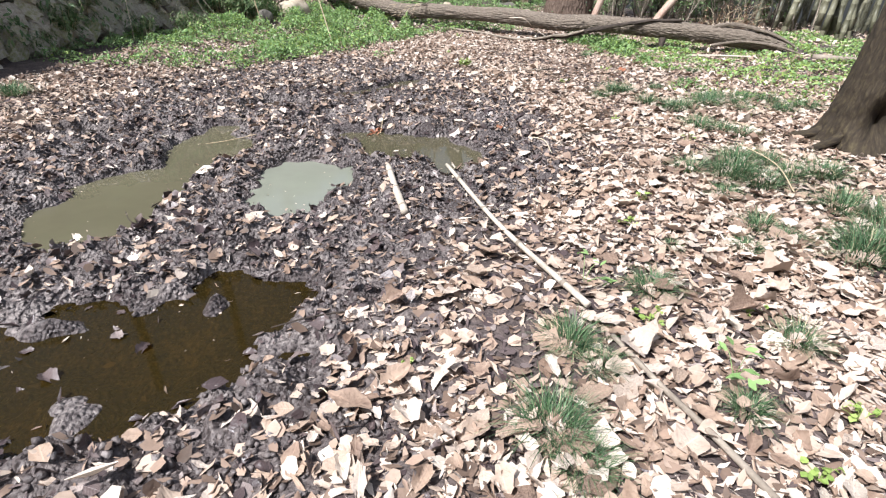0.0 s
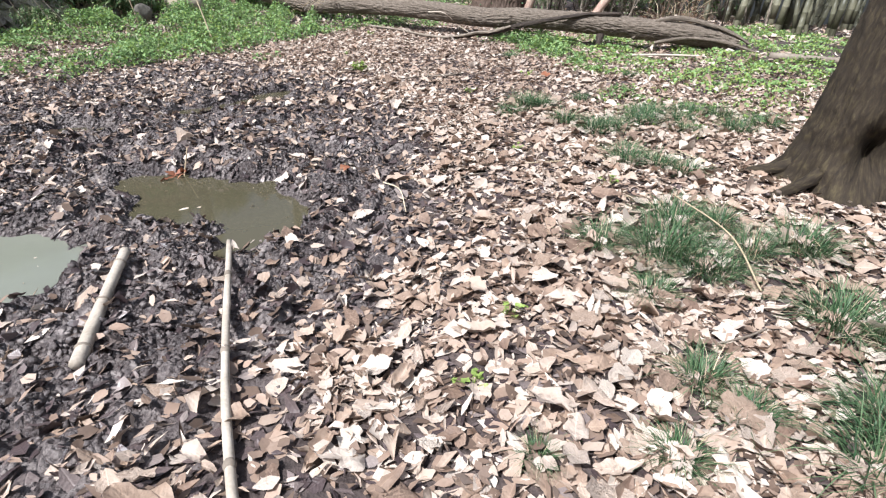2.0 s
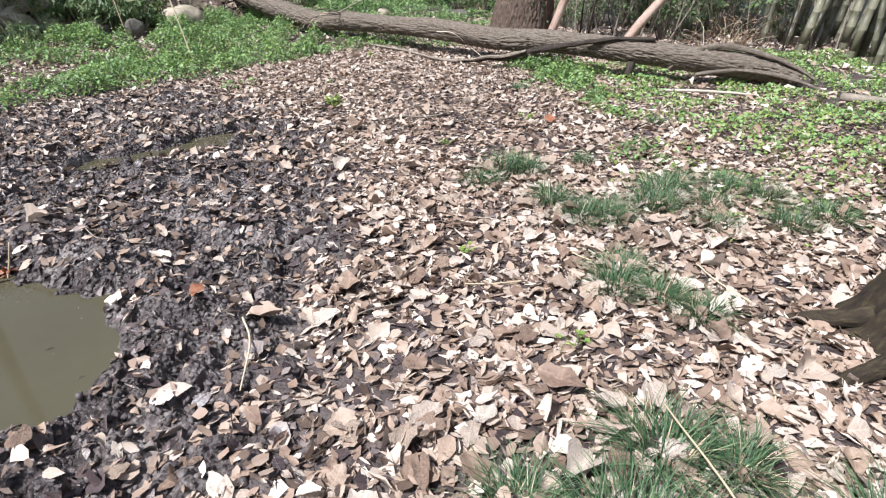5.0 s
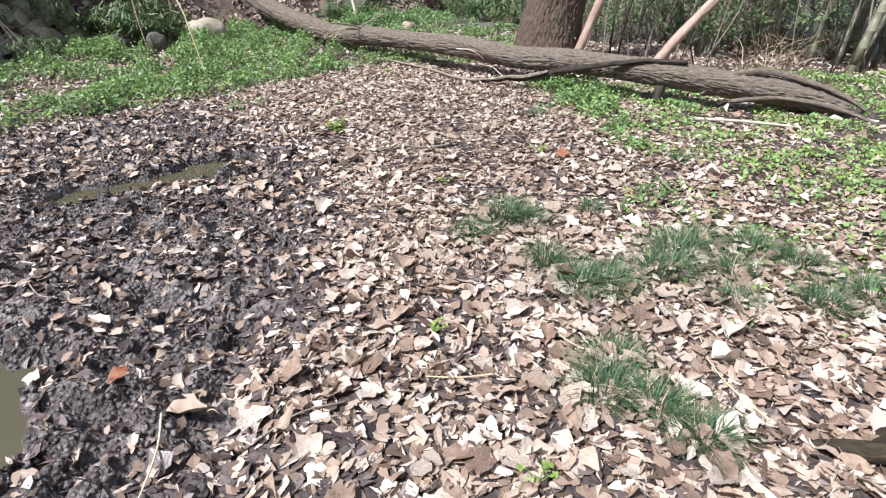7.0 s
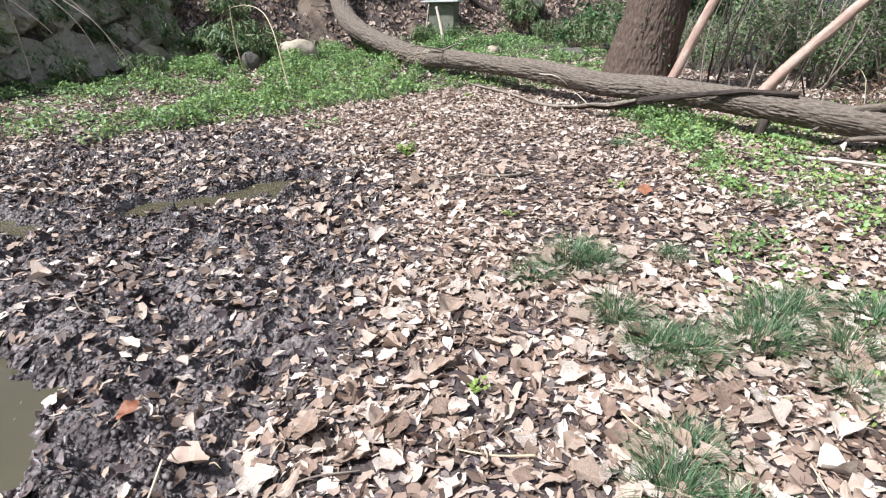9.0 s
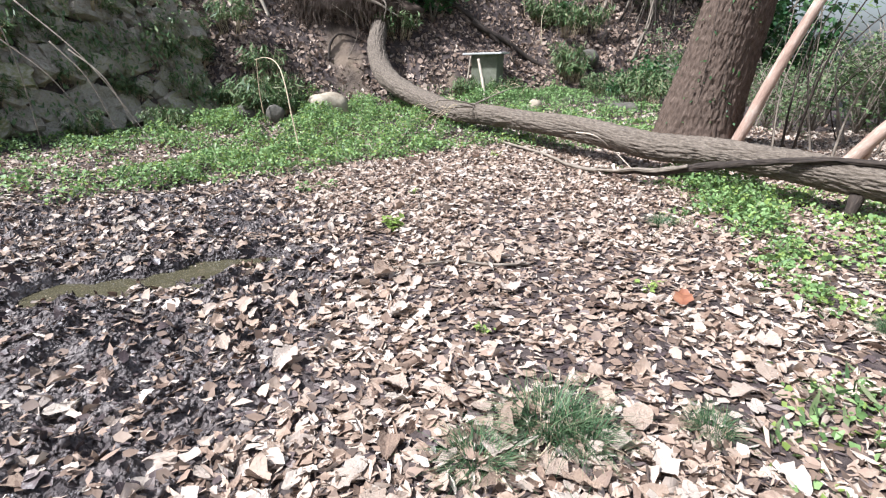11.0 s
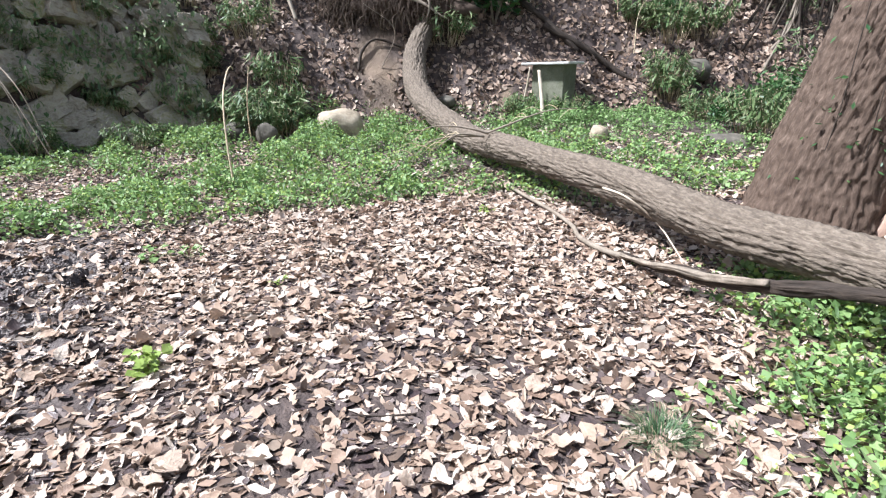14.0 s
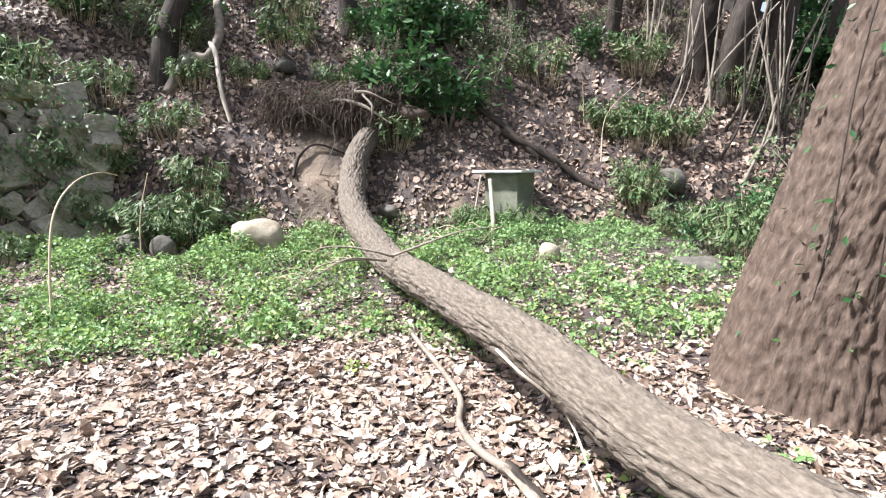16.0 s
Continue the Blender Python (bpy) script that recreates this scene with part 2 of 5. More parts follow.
# ---------------------------------------------------------------- materials
def material(name, colours, scale=8.0, rough=(0.6, 0.9), bump=0.3, fine=60.0, stretch=(1, 1, 1), spec=0.35, randomly=0.0, translucent=0.0, coords="Object"):
    """Noise between colours at two scales, with relief; randomly: how far single pieces differ."""
    m = bpy.data.materials.new(name)
    m.use_nodes = True
    N, K = m.node_tree.nodes, m.node_tree.links
    b = N["Principled BSDF"]
    tc, mp = N.new("ShaderNodeTexCoord"), N.new("ShaderNodeMapping")
    mp.inputs["Scale"].default_value = stretch
    if coords == "grain":
        tc = N.new("ShaderNodeAttribute")
        tc.attribute_name = "grain"
        K.new(tc.outputs["Vector"], mp.inputs[0])
    else:
        K.new(tc.outputs[coords], mp.inputs[0])
    big, small = N.new("ShaderNodeTexNoise"), N.new("ShaderNodeTexNoise")
    for n, s in ((big, scale), (small, fine)):
        n.inputs["Scale"].default_value, n.inputs["Detail"].default_value = s, 5
        K.new(mp.outputs[0], n.inputs["Vector"])
    blend = N.new("ShaderNodeMath")
    blend.operation, blend.inputs[1].default_value = "MULTIPLY_ADD", 0.45
    K.new(small.outputs[0], blend.inputs[0])
    half = N.new("ShaderNodeMath")
    half.operation, half.inputs[1].default_value, half.inputs[2].default_value = "MULTIPLY_ADD", 0.9, -0.18
    K.new(big.outputs[0], half.inputs[0])
    K.new(half.outputs[0], blend.inputs[2])
    value = blend.outputs[0]
    if randomly:
        ob, geo = N.new("ShaderNodeObjectInfo"), N.new("ShaderNodeNewGeometry")
        add, fr, mix = N.new("ShaderNodeMath"), N.new("ShaderNodeMath"), N.new("ShaderNodeMix")
        fr.operation = "FRACT"
        K.new(ob.outputs["Random"], add.inputs[0]), K.new(geo.outputs["Random Per Island"], add.inputs[1])
        K.new(add.outputs[0], fr.inputs[0])
        mix.inputs[0].default_value = randomly
        K.new(value, mix.inputs[2]), K.new(fr.outputs[0], mix.inputs[3])
        value = mix.outputs[0]
    ramp = N.new("ShaderNodeValToRGB")
    e = ramp.color_ramp.elements
    while len(e) < len(colours):
        e.new(0.5)
    for i, c in enumerate(colours):
        e[i].position = 0.15 + 0.7 * i / max(1, len(colours) - 1) if not randomly else 0.04 + 0.92 * i / max(1, len(colours) - 1)
        e[i].color = (*c, 1)
    K.new(value, ramp.inputs[0])
    K.new(ramp.outputs[0], b.inputs["Base Color"])
    rr = N.new("ShaderNodeMapRange")
    rr.inputs[3].default_value, rr.inputs[4].default_value = rough
    K.new(small.outputs[0], rr.inputs[0])
    K.new(rr.outputs[0], b.inputs["Roughness"])
    b.inputs["Specular IOR Level"].default_value = spec
    if bump:
        bp = N.new("ShaderNodeBump")
        bp.inputs["Strength"].default_value, bp.inputs["Distance"].default_value = bump, 0.01
        K.new(blend.outputs[0], bp.inputs["Height"])
        K.new(bp.outputs[0], b.inputs["Normal"])
    if translucent:
        tr, sh = N.new("ShaderNodeBsdfTranslucent"), N.new("ShaderNodeMixShader")
        sh.inputs[0].default_value = translucent
        K.new(ramp.outputs[0], tr.inputs[0])
        K.new(b.outputs[0], sh.inputs[1]), K.new(tr.outputs[0], sh.inputs[2])
        K.new(sh.outputs[0], N["Material Output"].inputs[0])
    return m


def veined(m, ribs=6.0, pale=1.35):
    """Adds a midrib and side veins to a leaf material, along each leaf's own length."""
    N, K = m.node_tree.nodes, m.node_tree.links
    b = N["Principled BSDF"]
    at, sp, ab, mul, sin, rib, add = (N.new(k) for k in ("ShaderNodeAttribute", "ShaderNodeSeparateXYZ", "ShaderNodeMath", "ShaderNodeMath", "ShaderNodeMath", "ShaderNodeMapRange", "ShaderNodeMath"))
    at.attribute_name = "grain"
    K.new(at.outputs["Vector"], sp.inputs[0])
    ab.operation, mul.operation, sin.operation, add.operation = "ABSOLUTE", "MULTIPLY_ADD", "SINE", "MULTIPLY_ADD"
    K.new(sp.outputs[1], ab.inputs[0])
    K.new(ab.outputs[0], mul.inputs[0])
    mul.inputs[1].default_value = -0.8
    K.new(sp.outputs[0], mul.inputs[2])
    k = N.new("ShaderNodeMath")
    k.operation, k.inputs[1].default_value = "MULTIPLY", ribs * 6.28
    K.new(mul.outputs[0], k.inputs[0]), K.new(k.outputs[0], sin.inputs[0])
    rib.inputs[1].default_value, rib.inputs[2].default_value, rib.inputs[3].default_value, rib.inputs[4].default_value = 0.0, 0.035, 1.0, 0.0
    K.new(ab.outputs[0], rib.inputs[0])
    K.new(sin.outputs[0], add.inputs[0])
    add.inputs[1].default_value = 0.25
    K.new(rib.outputs[0], add.inputs[2])
    bp = N.new("ShaderNodeBump")
    bp.inputs["Strength"].default_value, bp.inputs["Distance"].default_value = 0.3, 0.003
    K.new(add.outputs[0], bp.inputs["Height"])
    if b.inputs["Normal"].links:
        K.new(b.inputs["Normal"].links[0].from_socket, bp.inputs["Normal"])
    K.new(bp.outputs[0], b.inputs["Normal"])
    mix = N.new("ShaderNodeMix")
    mix.data_type, mix.blend_type = "RGBA", "MULTIPLY"
    mix.inputs[7].default_value = (pale, pale, pale, 1)
    half = N.new("ShaderNodeMath")
    half.operation, half.inputs[1].default_value = "MULTIPLY", 0.7
    K.new(rib.outputs[0], half.inputs[0]), K.new(half.outputs[0], mix.inputs[0])
    K.new(b.inputs["Base Color"].links[0].from_socket, mix.inputs[6])
    K.new(mix.outputs[2], b.inputs["Base Color"])
    return m


def ground_material():
    """Brown humus, wet clay where the mud attribute says so, pale clay on the scar of the bank."""
    m = material("ground_soil", [(0.024, 0.017, 0.015), (0.065, 0.048, 0.043), (0.17, 0.125, 0.105)], 9, (0.7, 0.95), 1.0, 45)
    N, K = m.node_tree.nodes, m.node_tree.links
    b = N["Principled BSDF"]
    dry = b.inputs["Base Color"].links[0].from_socket
    b.inputs["Normal"].links[0].from_node.inputs["Distance"].default_value = 0.035
    dull = b.inputs["Roughness"].links[0].from_socket
    at, scar = N.new("ShaderNodeAttribute"), N.new("ShaderNodeAttribute")
    at.attribute_name, scar.attribute_name = "mud", "scar"
    tc, n1, n2 = N.new("ShaderNodeTexCoord"), N.new("ShaderNodeTexNoise"), N.new("ShaderNodeTexNoise")
    for n, s in ((n1, 3.2), (n2, 34)):
        n.inputs["Scale"].default_value, n.inputs["Detail"].default_value = s, 8
        K.new(tc.outputs["Object"], n.inputs["Vector"])
    add = N.new("ShaderNodeMath")
    K.new(n1.outputs[0], add.inputs[0]), K.new(n2.outputs[0], add.inputs[1])
    ramp = N.new("ShaderNodeValToRGB")
    e = ramp.color_ramp.elements
    e.new(0.5)
    for i, (p, c) in enumerate(((0.36, (0.03, 0.023, 0.022)), (0.5, (0.095, 0.077, 0.073)), (0.64, (0.28, 0.24, 0.22)))):
        e[i].position, e[i].color = p, (*c, 1)
    half = N.new("ShaderNodeMath")
    half.operation, half.inputs[1].default_value = "MULTIPLY", 0.5
    K.new(add.outputs[0], half.inputs[0]), K.new(half.outputs[0], ramp.inputs[0])
    mix, mix2 = N.new("ShaderNodeMix"), N.new("ShaderNodeMix")
    mix.data_type = mix2.data_type = "RGBA"
    K.new(at.outputs["Fac"], mix.inputs[0]), K.new(dry, mix.inputs[6]), K.new(ramp.outputs[0], mix.inputs[7])
    K.new(scar.outputs["Fac"], mix2.inputs[0]), K.new(mix.outputs[2], mix2.inputs[6])
    mix2.inputs[7].default_value = (0.25, 0.185, 0.13, 1)
    K.new(mix2.outputs[2], b.inputs["Base Color"])
    wet = N.new("ShaderNodeMapRange")
    wet.inputs[1].default_value, wet.inputs[2].default_value, wet.inputs[3].default_value, wet.inputs[4].default_value = 0.35, 0.65, 0.28, 0.62
    K.new(n1.outputs[0], wet.inputs[0])
    crumb, churn, lump = N.new("ShaderNodeTexVoronoi"), N.new("ShaderNodeMath"), N.new("ShaderNodeBump")
    crumb.inputs["Scale"].default_value = 42
    K.new(tc.outputs["Object"], crumb.inputs["Vector"])
    churn.operation, churn.inputs[1].default_value = "MULTIPLY_ADD", -0.8
    K.new(crumb.outputs["Distance"], churn.inputs[0]), K.new(n2.outputs[0], churn.inputs[2])
    lump.inputs["Distance"].default_value = 0.03
    K.new(at.outputs["Fac"], lump.inputs["Strength"]), K.new(churn.outputs[0], lump.inputs["Height"])
    K.new(b.inputs["Normal"].links[0].from_socket, lump.inputs["Normal"])
    K.new(lump.outputs[0], b.inputs["Normal"])
    r = N.new("ShaderNodeMix")
    K.new(at.outputs["Fac"], r.inputs[0]), K.new(dull, r.inputs[2]), K.new(wet.outputs[0], r.inputs[3])
    K.new(r.outputs[0], b.inputs["Roughness"])
    return m


def water_material(name, colour, alpha):
    m = material(name, [tuple(0.88 * c for c in colour), tuple(1.1 * c for c in colour)], 1.6, (0.03, 0.05), 0.015, 9, spec=0.5)
    m.node_tree.nodes["Principled BSDF"].inputs["Alpha"].default_value = alpha
    m.node_tree.nodes["Principled BSDF"].inputs["IOR"].default_value = 1.33
    return m


def amber_water():
    """Clear brown water: a tinted see-through sheet with some murk and a wet gloss."""
    m = water_material("brown_water", (0.034, 0.024, 0.007), 1.0)
    N, K = m.node_tree.nodes, m.node_tree.links
    clear, mix = N.new("ShaderNodeBsdfTransparent"), N.new("ShaderNodeMixShader")
    clear.inputs[0].default_value, mix.inputs[0].default_value = (0.36, 0.26, 0.085, 1), 0.55
    K.new(N["Principled BSDF"].outputs[0], mix.inputs[1]), K.new(clear.outputs[0], mix.inputs[2])
    K.new(mix.outputs[0], N["Material Output"].inputs[0])
    return m


SOIL = ground_material()
MUD = material("wet_mud", [(0.03, 0.023, 0.022), (0.10, 0.082, 0.077), (0.29, 0.25, 0.23)], 14, (0.32, 0.7), 1.0, 90, randomly=0.4)
LITTER = veined(material("dry_leaf", [(0.07, 0.045, 0.034), (0.19, 0.125, 0.09), (0.33, 0.235, 0.17), (0.42, 0.325, 0.255), (0.50, 0.41, 0.34), (0.60, 0.51, 0.42), (0.74, 0.66, 0.56)], 16, (0.45, 0.8), 0.9, 70, randomly=0.62, translucent=0.1))
WETLEAF = veined(material("wet_leaf", [(0.026, 0.018, 0.018), (0.06, 0.042, 0.041), (0.12, 0.09, 0.084), (0.32, 0.265, 0.235)], 14, (0.22, 0.5), 0.5, 90, randomly=0.75))
BANKLEAF = material("bank_leaf", [(0.045, 0.03, 0.022), (0.145, 0.097, 0.07), (0.30, 0.21, 0.155), (0.52, 0.42, 0.335)], 14, (0.5, 0.8), 0.3, 90, randomly=0.7)
HERB = material("herb_leaf", [(0.07, 0.125, 0.045), (0.17, 0.28, 0.095), (0.27, 0.40, 0.15), (0.40, 0.51, 0.23)], 6, (0.4, 0.6), 0.2, 50, randomly=0.55, translucent=0.3)
LIME = material("lime_leaf", [(0.17, 0.25, 0.06), (0.27, 0.36, 0.09), (0.38, 0.47, 0.14)], 6, (0.4, 0.6), 0.2, 50, randomly=0.6, translucent=0.3)
GRASS = material("grass_blade", [(0.01, 0.03, 0.013), (0.032, 0.075, 0.03), (0.07, 0.13, 0.055), (0.14, 0.21, 0.10), (0.27, 0.32, 0.18)], 9, (0.4, 0.6), 0.1, 60, randomly=0.6, translucent=0.2)
SHRUB = material("evergreen_leaf", [(0.018, 0.05, 0.02), (0.04, 0.10, 0.035), (0.07, 0.15, 0.045), (0.12, 0.20, 0.07)], 6, (0.3, 0.5), 0.2, 50, randomly=0.6, translucent=0.2)
SASA = material("dwarf_bamboo_leaf", [(0.045, 0.085, 0.035), (0.09, 0.15, 0.055), (0.15, 0.21, 0.085), (0.28, 0.27, 0.16)], 6, (0.4, 0.6), 0.2, 50, randomly=0.65, translucent=0.25)
BARK = material("log_bark", [(0.045, 0.035, 0.027), (0.135, 0.107, 0.082), (0.26, 0.215, 0.17)], 60, (0.75, 0.95), 1.0, 170, (1, 1, 0.32), coords="grain")
REDBARK = material("trunk_bark", [(0.026, 0.016, 0.011), (0.085, 0.057, 0.041), (0.18, 0.13, 0.10)], 38, (0.75, 0.95), 1.0, 130, (1, 1, 0.3), coords="grain")
MOSSBARK = material("mossy_bark", [(0.008, 0.005, 0.003), (0.03, 0.021, 0.012), (0.08, 0.062, 0.03)], 55, (0.8, 0.95), 1.0, 160, (1, 1, 0.3), coords="grain")
DARKWOOD = material("dark_wood", [(0.012, 0.009, 0.007), (0.04, 0.029, 0.022), (0.10, 0.075, 0.058)], 30, (0.75, 0.95), 1.0, 110, (1, 1, 0.2), coords="grain")
TWIG = material("grey_twig", [(0.10, 0.08, 0.06), (0.22, 0.18, 0.14), (0.36, 0.31, 0.25)], 9, (0.7, 0.9), 0.5, 70)
PALEWOOD = material("pale_wood", [(0.30, 0.24, 0.17), (0.50, 0.42, 0.33), (0.66, 0.58, 0.47)], 6, (0.6, 0.8), 0.5, 60)
REDWOOD = material("peeled_branch", [(0.17, 0.10, 0.07), (0.38, 0.26, 0.2), (0.62, 0.52, 0.44)], 9, (0.6, 0.8), 0.8, 60, (1, 1, 0.3), coords="grain")
CULM = material("bamboo_culm", [(0.035, 0.033, 0.02), (0.10, 0.095, 0.06), (0.24, 0.22, 0.15)], 2.5, (0.35, 0.6), 0.2, 40, randomly=0.5)
STICK = material("weathered_cane", [(0.24, 0.20, 0.15), (0.42, 0.36, 0.29), (0.58, 0.51, 0.42)], 9, (0.5, 0.75), 0.5, 80)
STONE = material("wall_stone", [(0.07, 0.057, 0.042), (0.24, 0.203, 0.155), (0.45, 0.40, 0.325), (0.24, 0.245, 0.095), (0.15, 0.19, 0.055)], 7, (0.75, 0.95), 1.0, 34, randomly=0.25)
for node in STONE.node_tree.nodes:
    if node.type == "BUMP":
        node.inputs["Distance"].default_value = 0.045
BOULDER = material("pale_boulder", [(0.17, 0.13, 0.085), (0.36, 0.30, 0.22), (0.52, 0.46, 0.36)], 7, (0.7, 0.9), 1.0, 35)
CONCRETE = material("mossy_concrete", [(0.07, 0.08, 0.05), (0.16, 0.165, 0.115), (0.30, 0.29, 0.235)], 4, (0.75, 0.95), 0.6, 40)
GREYROCK = material("grey_rock", [(0.04, 0.036, 0.03), (0.11, 0.098, 0.08), (0.22, 0.20, 0.165)], 5, (0.75, 0.95), 1.0, 30)
SLAB = material("pale_slab", [(0.42, 0.41, 0.38), (0.60, 0.59, 0.56), (0.72, 0.71, 0.68)], 4, (0.5, 0.8), 0.3, 40)
ROOT = material("root_fibre", [(0.03, 0.02, 0.015), (0.08, 0.055, 0.04), (0.16, 0.115, 0.085)], 8, (0.8, 0.95), 0.5, 60, randomly=0.4)
DRYSTALK = material("dry_stalk", [(0.30, 0.21, 0.13), (0.48, 0.38, 0.25), (0.62, 0.53, 0.38)], 8, (0.6, 0.8), 0.3, 60, randomly=0.5)
FERN = material("withered_frond", [(0.07, 0.035, 0.02), (0.15, 0.08, 0.045), (0.24, 0.15, 0.09)], 9, (0.6, 0.8), 0.3, 60, randomly=0.5)
PETAL = material("russet_leaf", [(0.12, 0.04, 0.022), (0.24, 0.095, 0.05), (0.34, 0.19, 0.11)], 9, (0.5, 0.7), 0.3, 60)
WATERS = {
    "olive": water_material("olive_water", (0.10, 0.09, 0.056), 0.95),
    "milky": water_material("milky_water", (0.18, 0.185, 0.145), 0.97),
    "middle": water_material("greenish_water", (0.08, 0.07, 0.042), 0.92),
    "brown": amber_water(),
}

# ---------------------------------------------------------------- ground and water
xs = np.concatenate([-np.geomspace(400, 12, 22), np.arange(-11.5, -4.2, 0.09), np.arange(-4.2, -3.3, 0.04), np.arange(-3.3, 1.5, 0.025), np.arange(1.5, 4.6, 0.05), np.arange(4.6, 12, 0.14), np.geomspace(12.2, 500, 44)])
ys = np.concatenate([-np.geomspace(400, 2, 24), np.arange(-1.8, 0.9, 0.1), np.arange(0.9, 6.5, 0.025), np.arange(6.5, 10.5, 0.035), np.arange(10.5, 24, 0.1), np.geomspace(24.2, 600, 40)])
gx, gy = np.meshgrid(xs, ys)
gz = height(gx, gy)
w = len(xs)
ii, jj = np.meshgrid(np.arange(len(ys) - 1), np.arange(w - 1), indexing="ij")
quads = np.stack([ii * w + jj, ii * w + jj + 1, (ii + 1) * w + jj + 1, (ii + 1) * w + jj], -1).reshape(-1, 4)
land = grid_mesh("ground", np.stack([gx, gy, gz], -1).reshape(-1, 3), quads)
SCARS = [(-4.35, 16.75, 0.5), (-2.0, 17.75, 0.25), (-3.9, 16.3, 0.3)]
scar = np.zeros(gx.shape)
for sx, sy, sr in SCARS:
    scar = np.maximum(scar, 1 - step(0.5, 1.2, np.hypot(gx - sx + 0.15 * vnoise(gx, gy, 0.3, 51), gy - sy) / sr))
scar *= np.clip(0.6 + 0.7 * vnoise(gx, gy, 0.2, 52) + 0.3 * vnoise(gx, gy, 0.7, 53), 0.1, 1)
for key, values in (("mud", mud(gx, gy)), ("scar", scar)):
    land.attributes.new(key, "FLOAT", "POINT").data.foreach_set("value", values.ravel().astype(np.float32))
tagged(part("ground", land, SOIL), "brown woodland soil with a churned mud wallow and steep bank", "ground", kind="structure")

for key, blobs in PUDDLES.items():
    bm = bmesh.new()
    cx, cy = np.mean([b[0] for b in blobs]), np.mean([b[1] for b in blobs])
    reach = max(math.hypot(b[0] - cx, b[1] - cy) + max(b[2], b[3]) for b in blobs) * 1.12
    n = 72
    ring = []
    for k in range(n):
        a = 2 * math.pi * k / n
        r = reach * 0.2
        while r < reach * 1.1 and float(pool(np.array(cx + r * math.cos(a)), np.array(cy + r * math.sin(a)), blobs)) < 1.16:
            r += 0.015
        ring.append(bm.verts.new((cx + r * math.cos(a), cy + r * math.sin(a), WATER)))
    bm.faces.new(ring)
    look_of = {"olive": "murky olive-brown puddle in trampled mud", "milky": "small milky grey-green puddle in trampled mud", "middle": "greenish murky puddle with floating leaf bits",
               "brown": "shallow clear brown puddle over sunken leaves"}.get(key, "narrow muddy puddle among wet leaves")
    tagged(part("puddle", bm, WATERS.get(key, WATERS["middle"]), None, "", False), look_of, "puddle", "puddles in the mud", kind="structure")


def thing(name, x, y, z, label, category, group=""):
    """An empty at a thing's base."""
    ob = new(name)
    ob.location = (x, y, z)
    return tagged(ob, label, category, group)


def ground_at(x, y):
    return float(height(np.array([float(x)]), np.array([float(y)]))[0])


def under(parent, points):
    """World rows of x, y, z, radius as seen from a parent's base."""
    return [(p[0] - parent.location.x, p[1] - parent.location.y, p[2] - parent.location.z, *p[3:]) for p in points]


# ---------------------------------------------------------------- the fallen log
log = thing("fallen_log", 2.5, 12.5, 0.1, "fallen grey-brown tree trunk with furrowed bark lying across the clearing", "log")
LOG = [(6.15, 10.42, 0.2, 0.114), (5.75, 10.62, 0.27, 0.15), (4.97, 10.94, 0.335, 0.15), (4.29, 11.34, 0.385, 0.147), (3.6, 11.86, 0.41, 0.143), (3.05, 12.18, 0.42, 0.146), (2.4, 12.58, 0.385, 0.16), (1.55, 13.13, 0.46, 0.15),
       (0.62, 13.7, 0.485, 0.148), (-0.29, 14.25, 0.485, 0.155), (-0.98, 14.76, 0.465, 0.163), (-1.6, 15.18, 0.56, 0.174), (-2.25, 15.62, 0.69, 0.185), (-2.9, 16.1, 0.9, 0.194), (-3.35, 16.55, 1.17, 0.197), (-3.62, 16.92, 1.56, 0.19), (-3.76, 17.35, 1.94, 0.178), (-4.0, 17.8, 2.05, 0.165)]
tube("trunk", under(log, LOG), BARK, log, n=480, sides=110, bark=0.0145, seed=5, furrow=(11.0, 10.0))
STRIP = [(1.78, 12.5, 0.05, 0.016), (2.1, 12.25, 0.1, 0.03), (2.3, 12.08, 0.17, 0.028), (2.5, 12.0, 0.18, 0.038), (2.85, 11.77, 0.3, 0.034), (3.1, 11.73, 0.36, 0.044), (3.4, 11.62, 0.43, 0.036), (4.0, 11.42, 0.53, 0.034), (4.5, 11.12, 0.56, 0.014)]
tube("torn_bark", under(log, [(x, y, z, 0.75 * r) for x, y, z, r in STRIP]), DARKWOOD, log, "dark torn strip of bark", n=90, sides=22, bark=0.011, seed=9, furrow=(5.0, 5.0))
tube("torn_bark", under(log, [(x - 0.03, y - 0.02, z + 0.6 * r, 0.5 * r) for x, y, z, r in STRIP[:5]]), TWIG, log, "grey weathered strip of bark", n=70, sides=18, bark=0.007, seed=10, furrow=(5.0, 5.0))
tube("root", under(log, [(4.7, 11.0, 0.2, 0.036), (4.9, 10.9, 0.42, 0.036), (5.3, 10.75, 0.53, 0.032), (5.8, 10.5, 0.43, 0.028), (6.1, 10.35, 0.3, 0.02), (6.25, 10.25, 0.2, 0.012)]), BARK, log, n=44, sides=14, bark=0.006, seed=12)
tube("root", under(log, [(5.0, 10.8, 0.16, 0.03), (5.4, 10.6, 0.25, 0.03), (5.9, 10.35, 0.22, 0.026), (6.3, 10.05, 0.1, 0.014)]), BARK, log, n=36, sides=12, bark=0.005, seed=13)
tube("broken_stub", under(log, [(4.3, 11.4, 0.3, 0.07), (4.25, 11.28, 0.18, 0.055), (4.2, 11.2, 0.05, 0.03)]), DARKWOOD, log, n=16, sides=14, bark=0.01, seed=14)
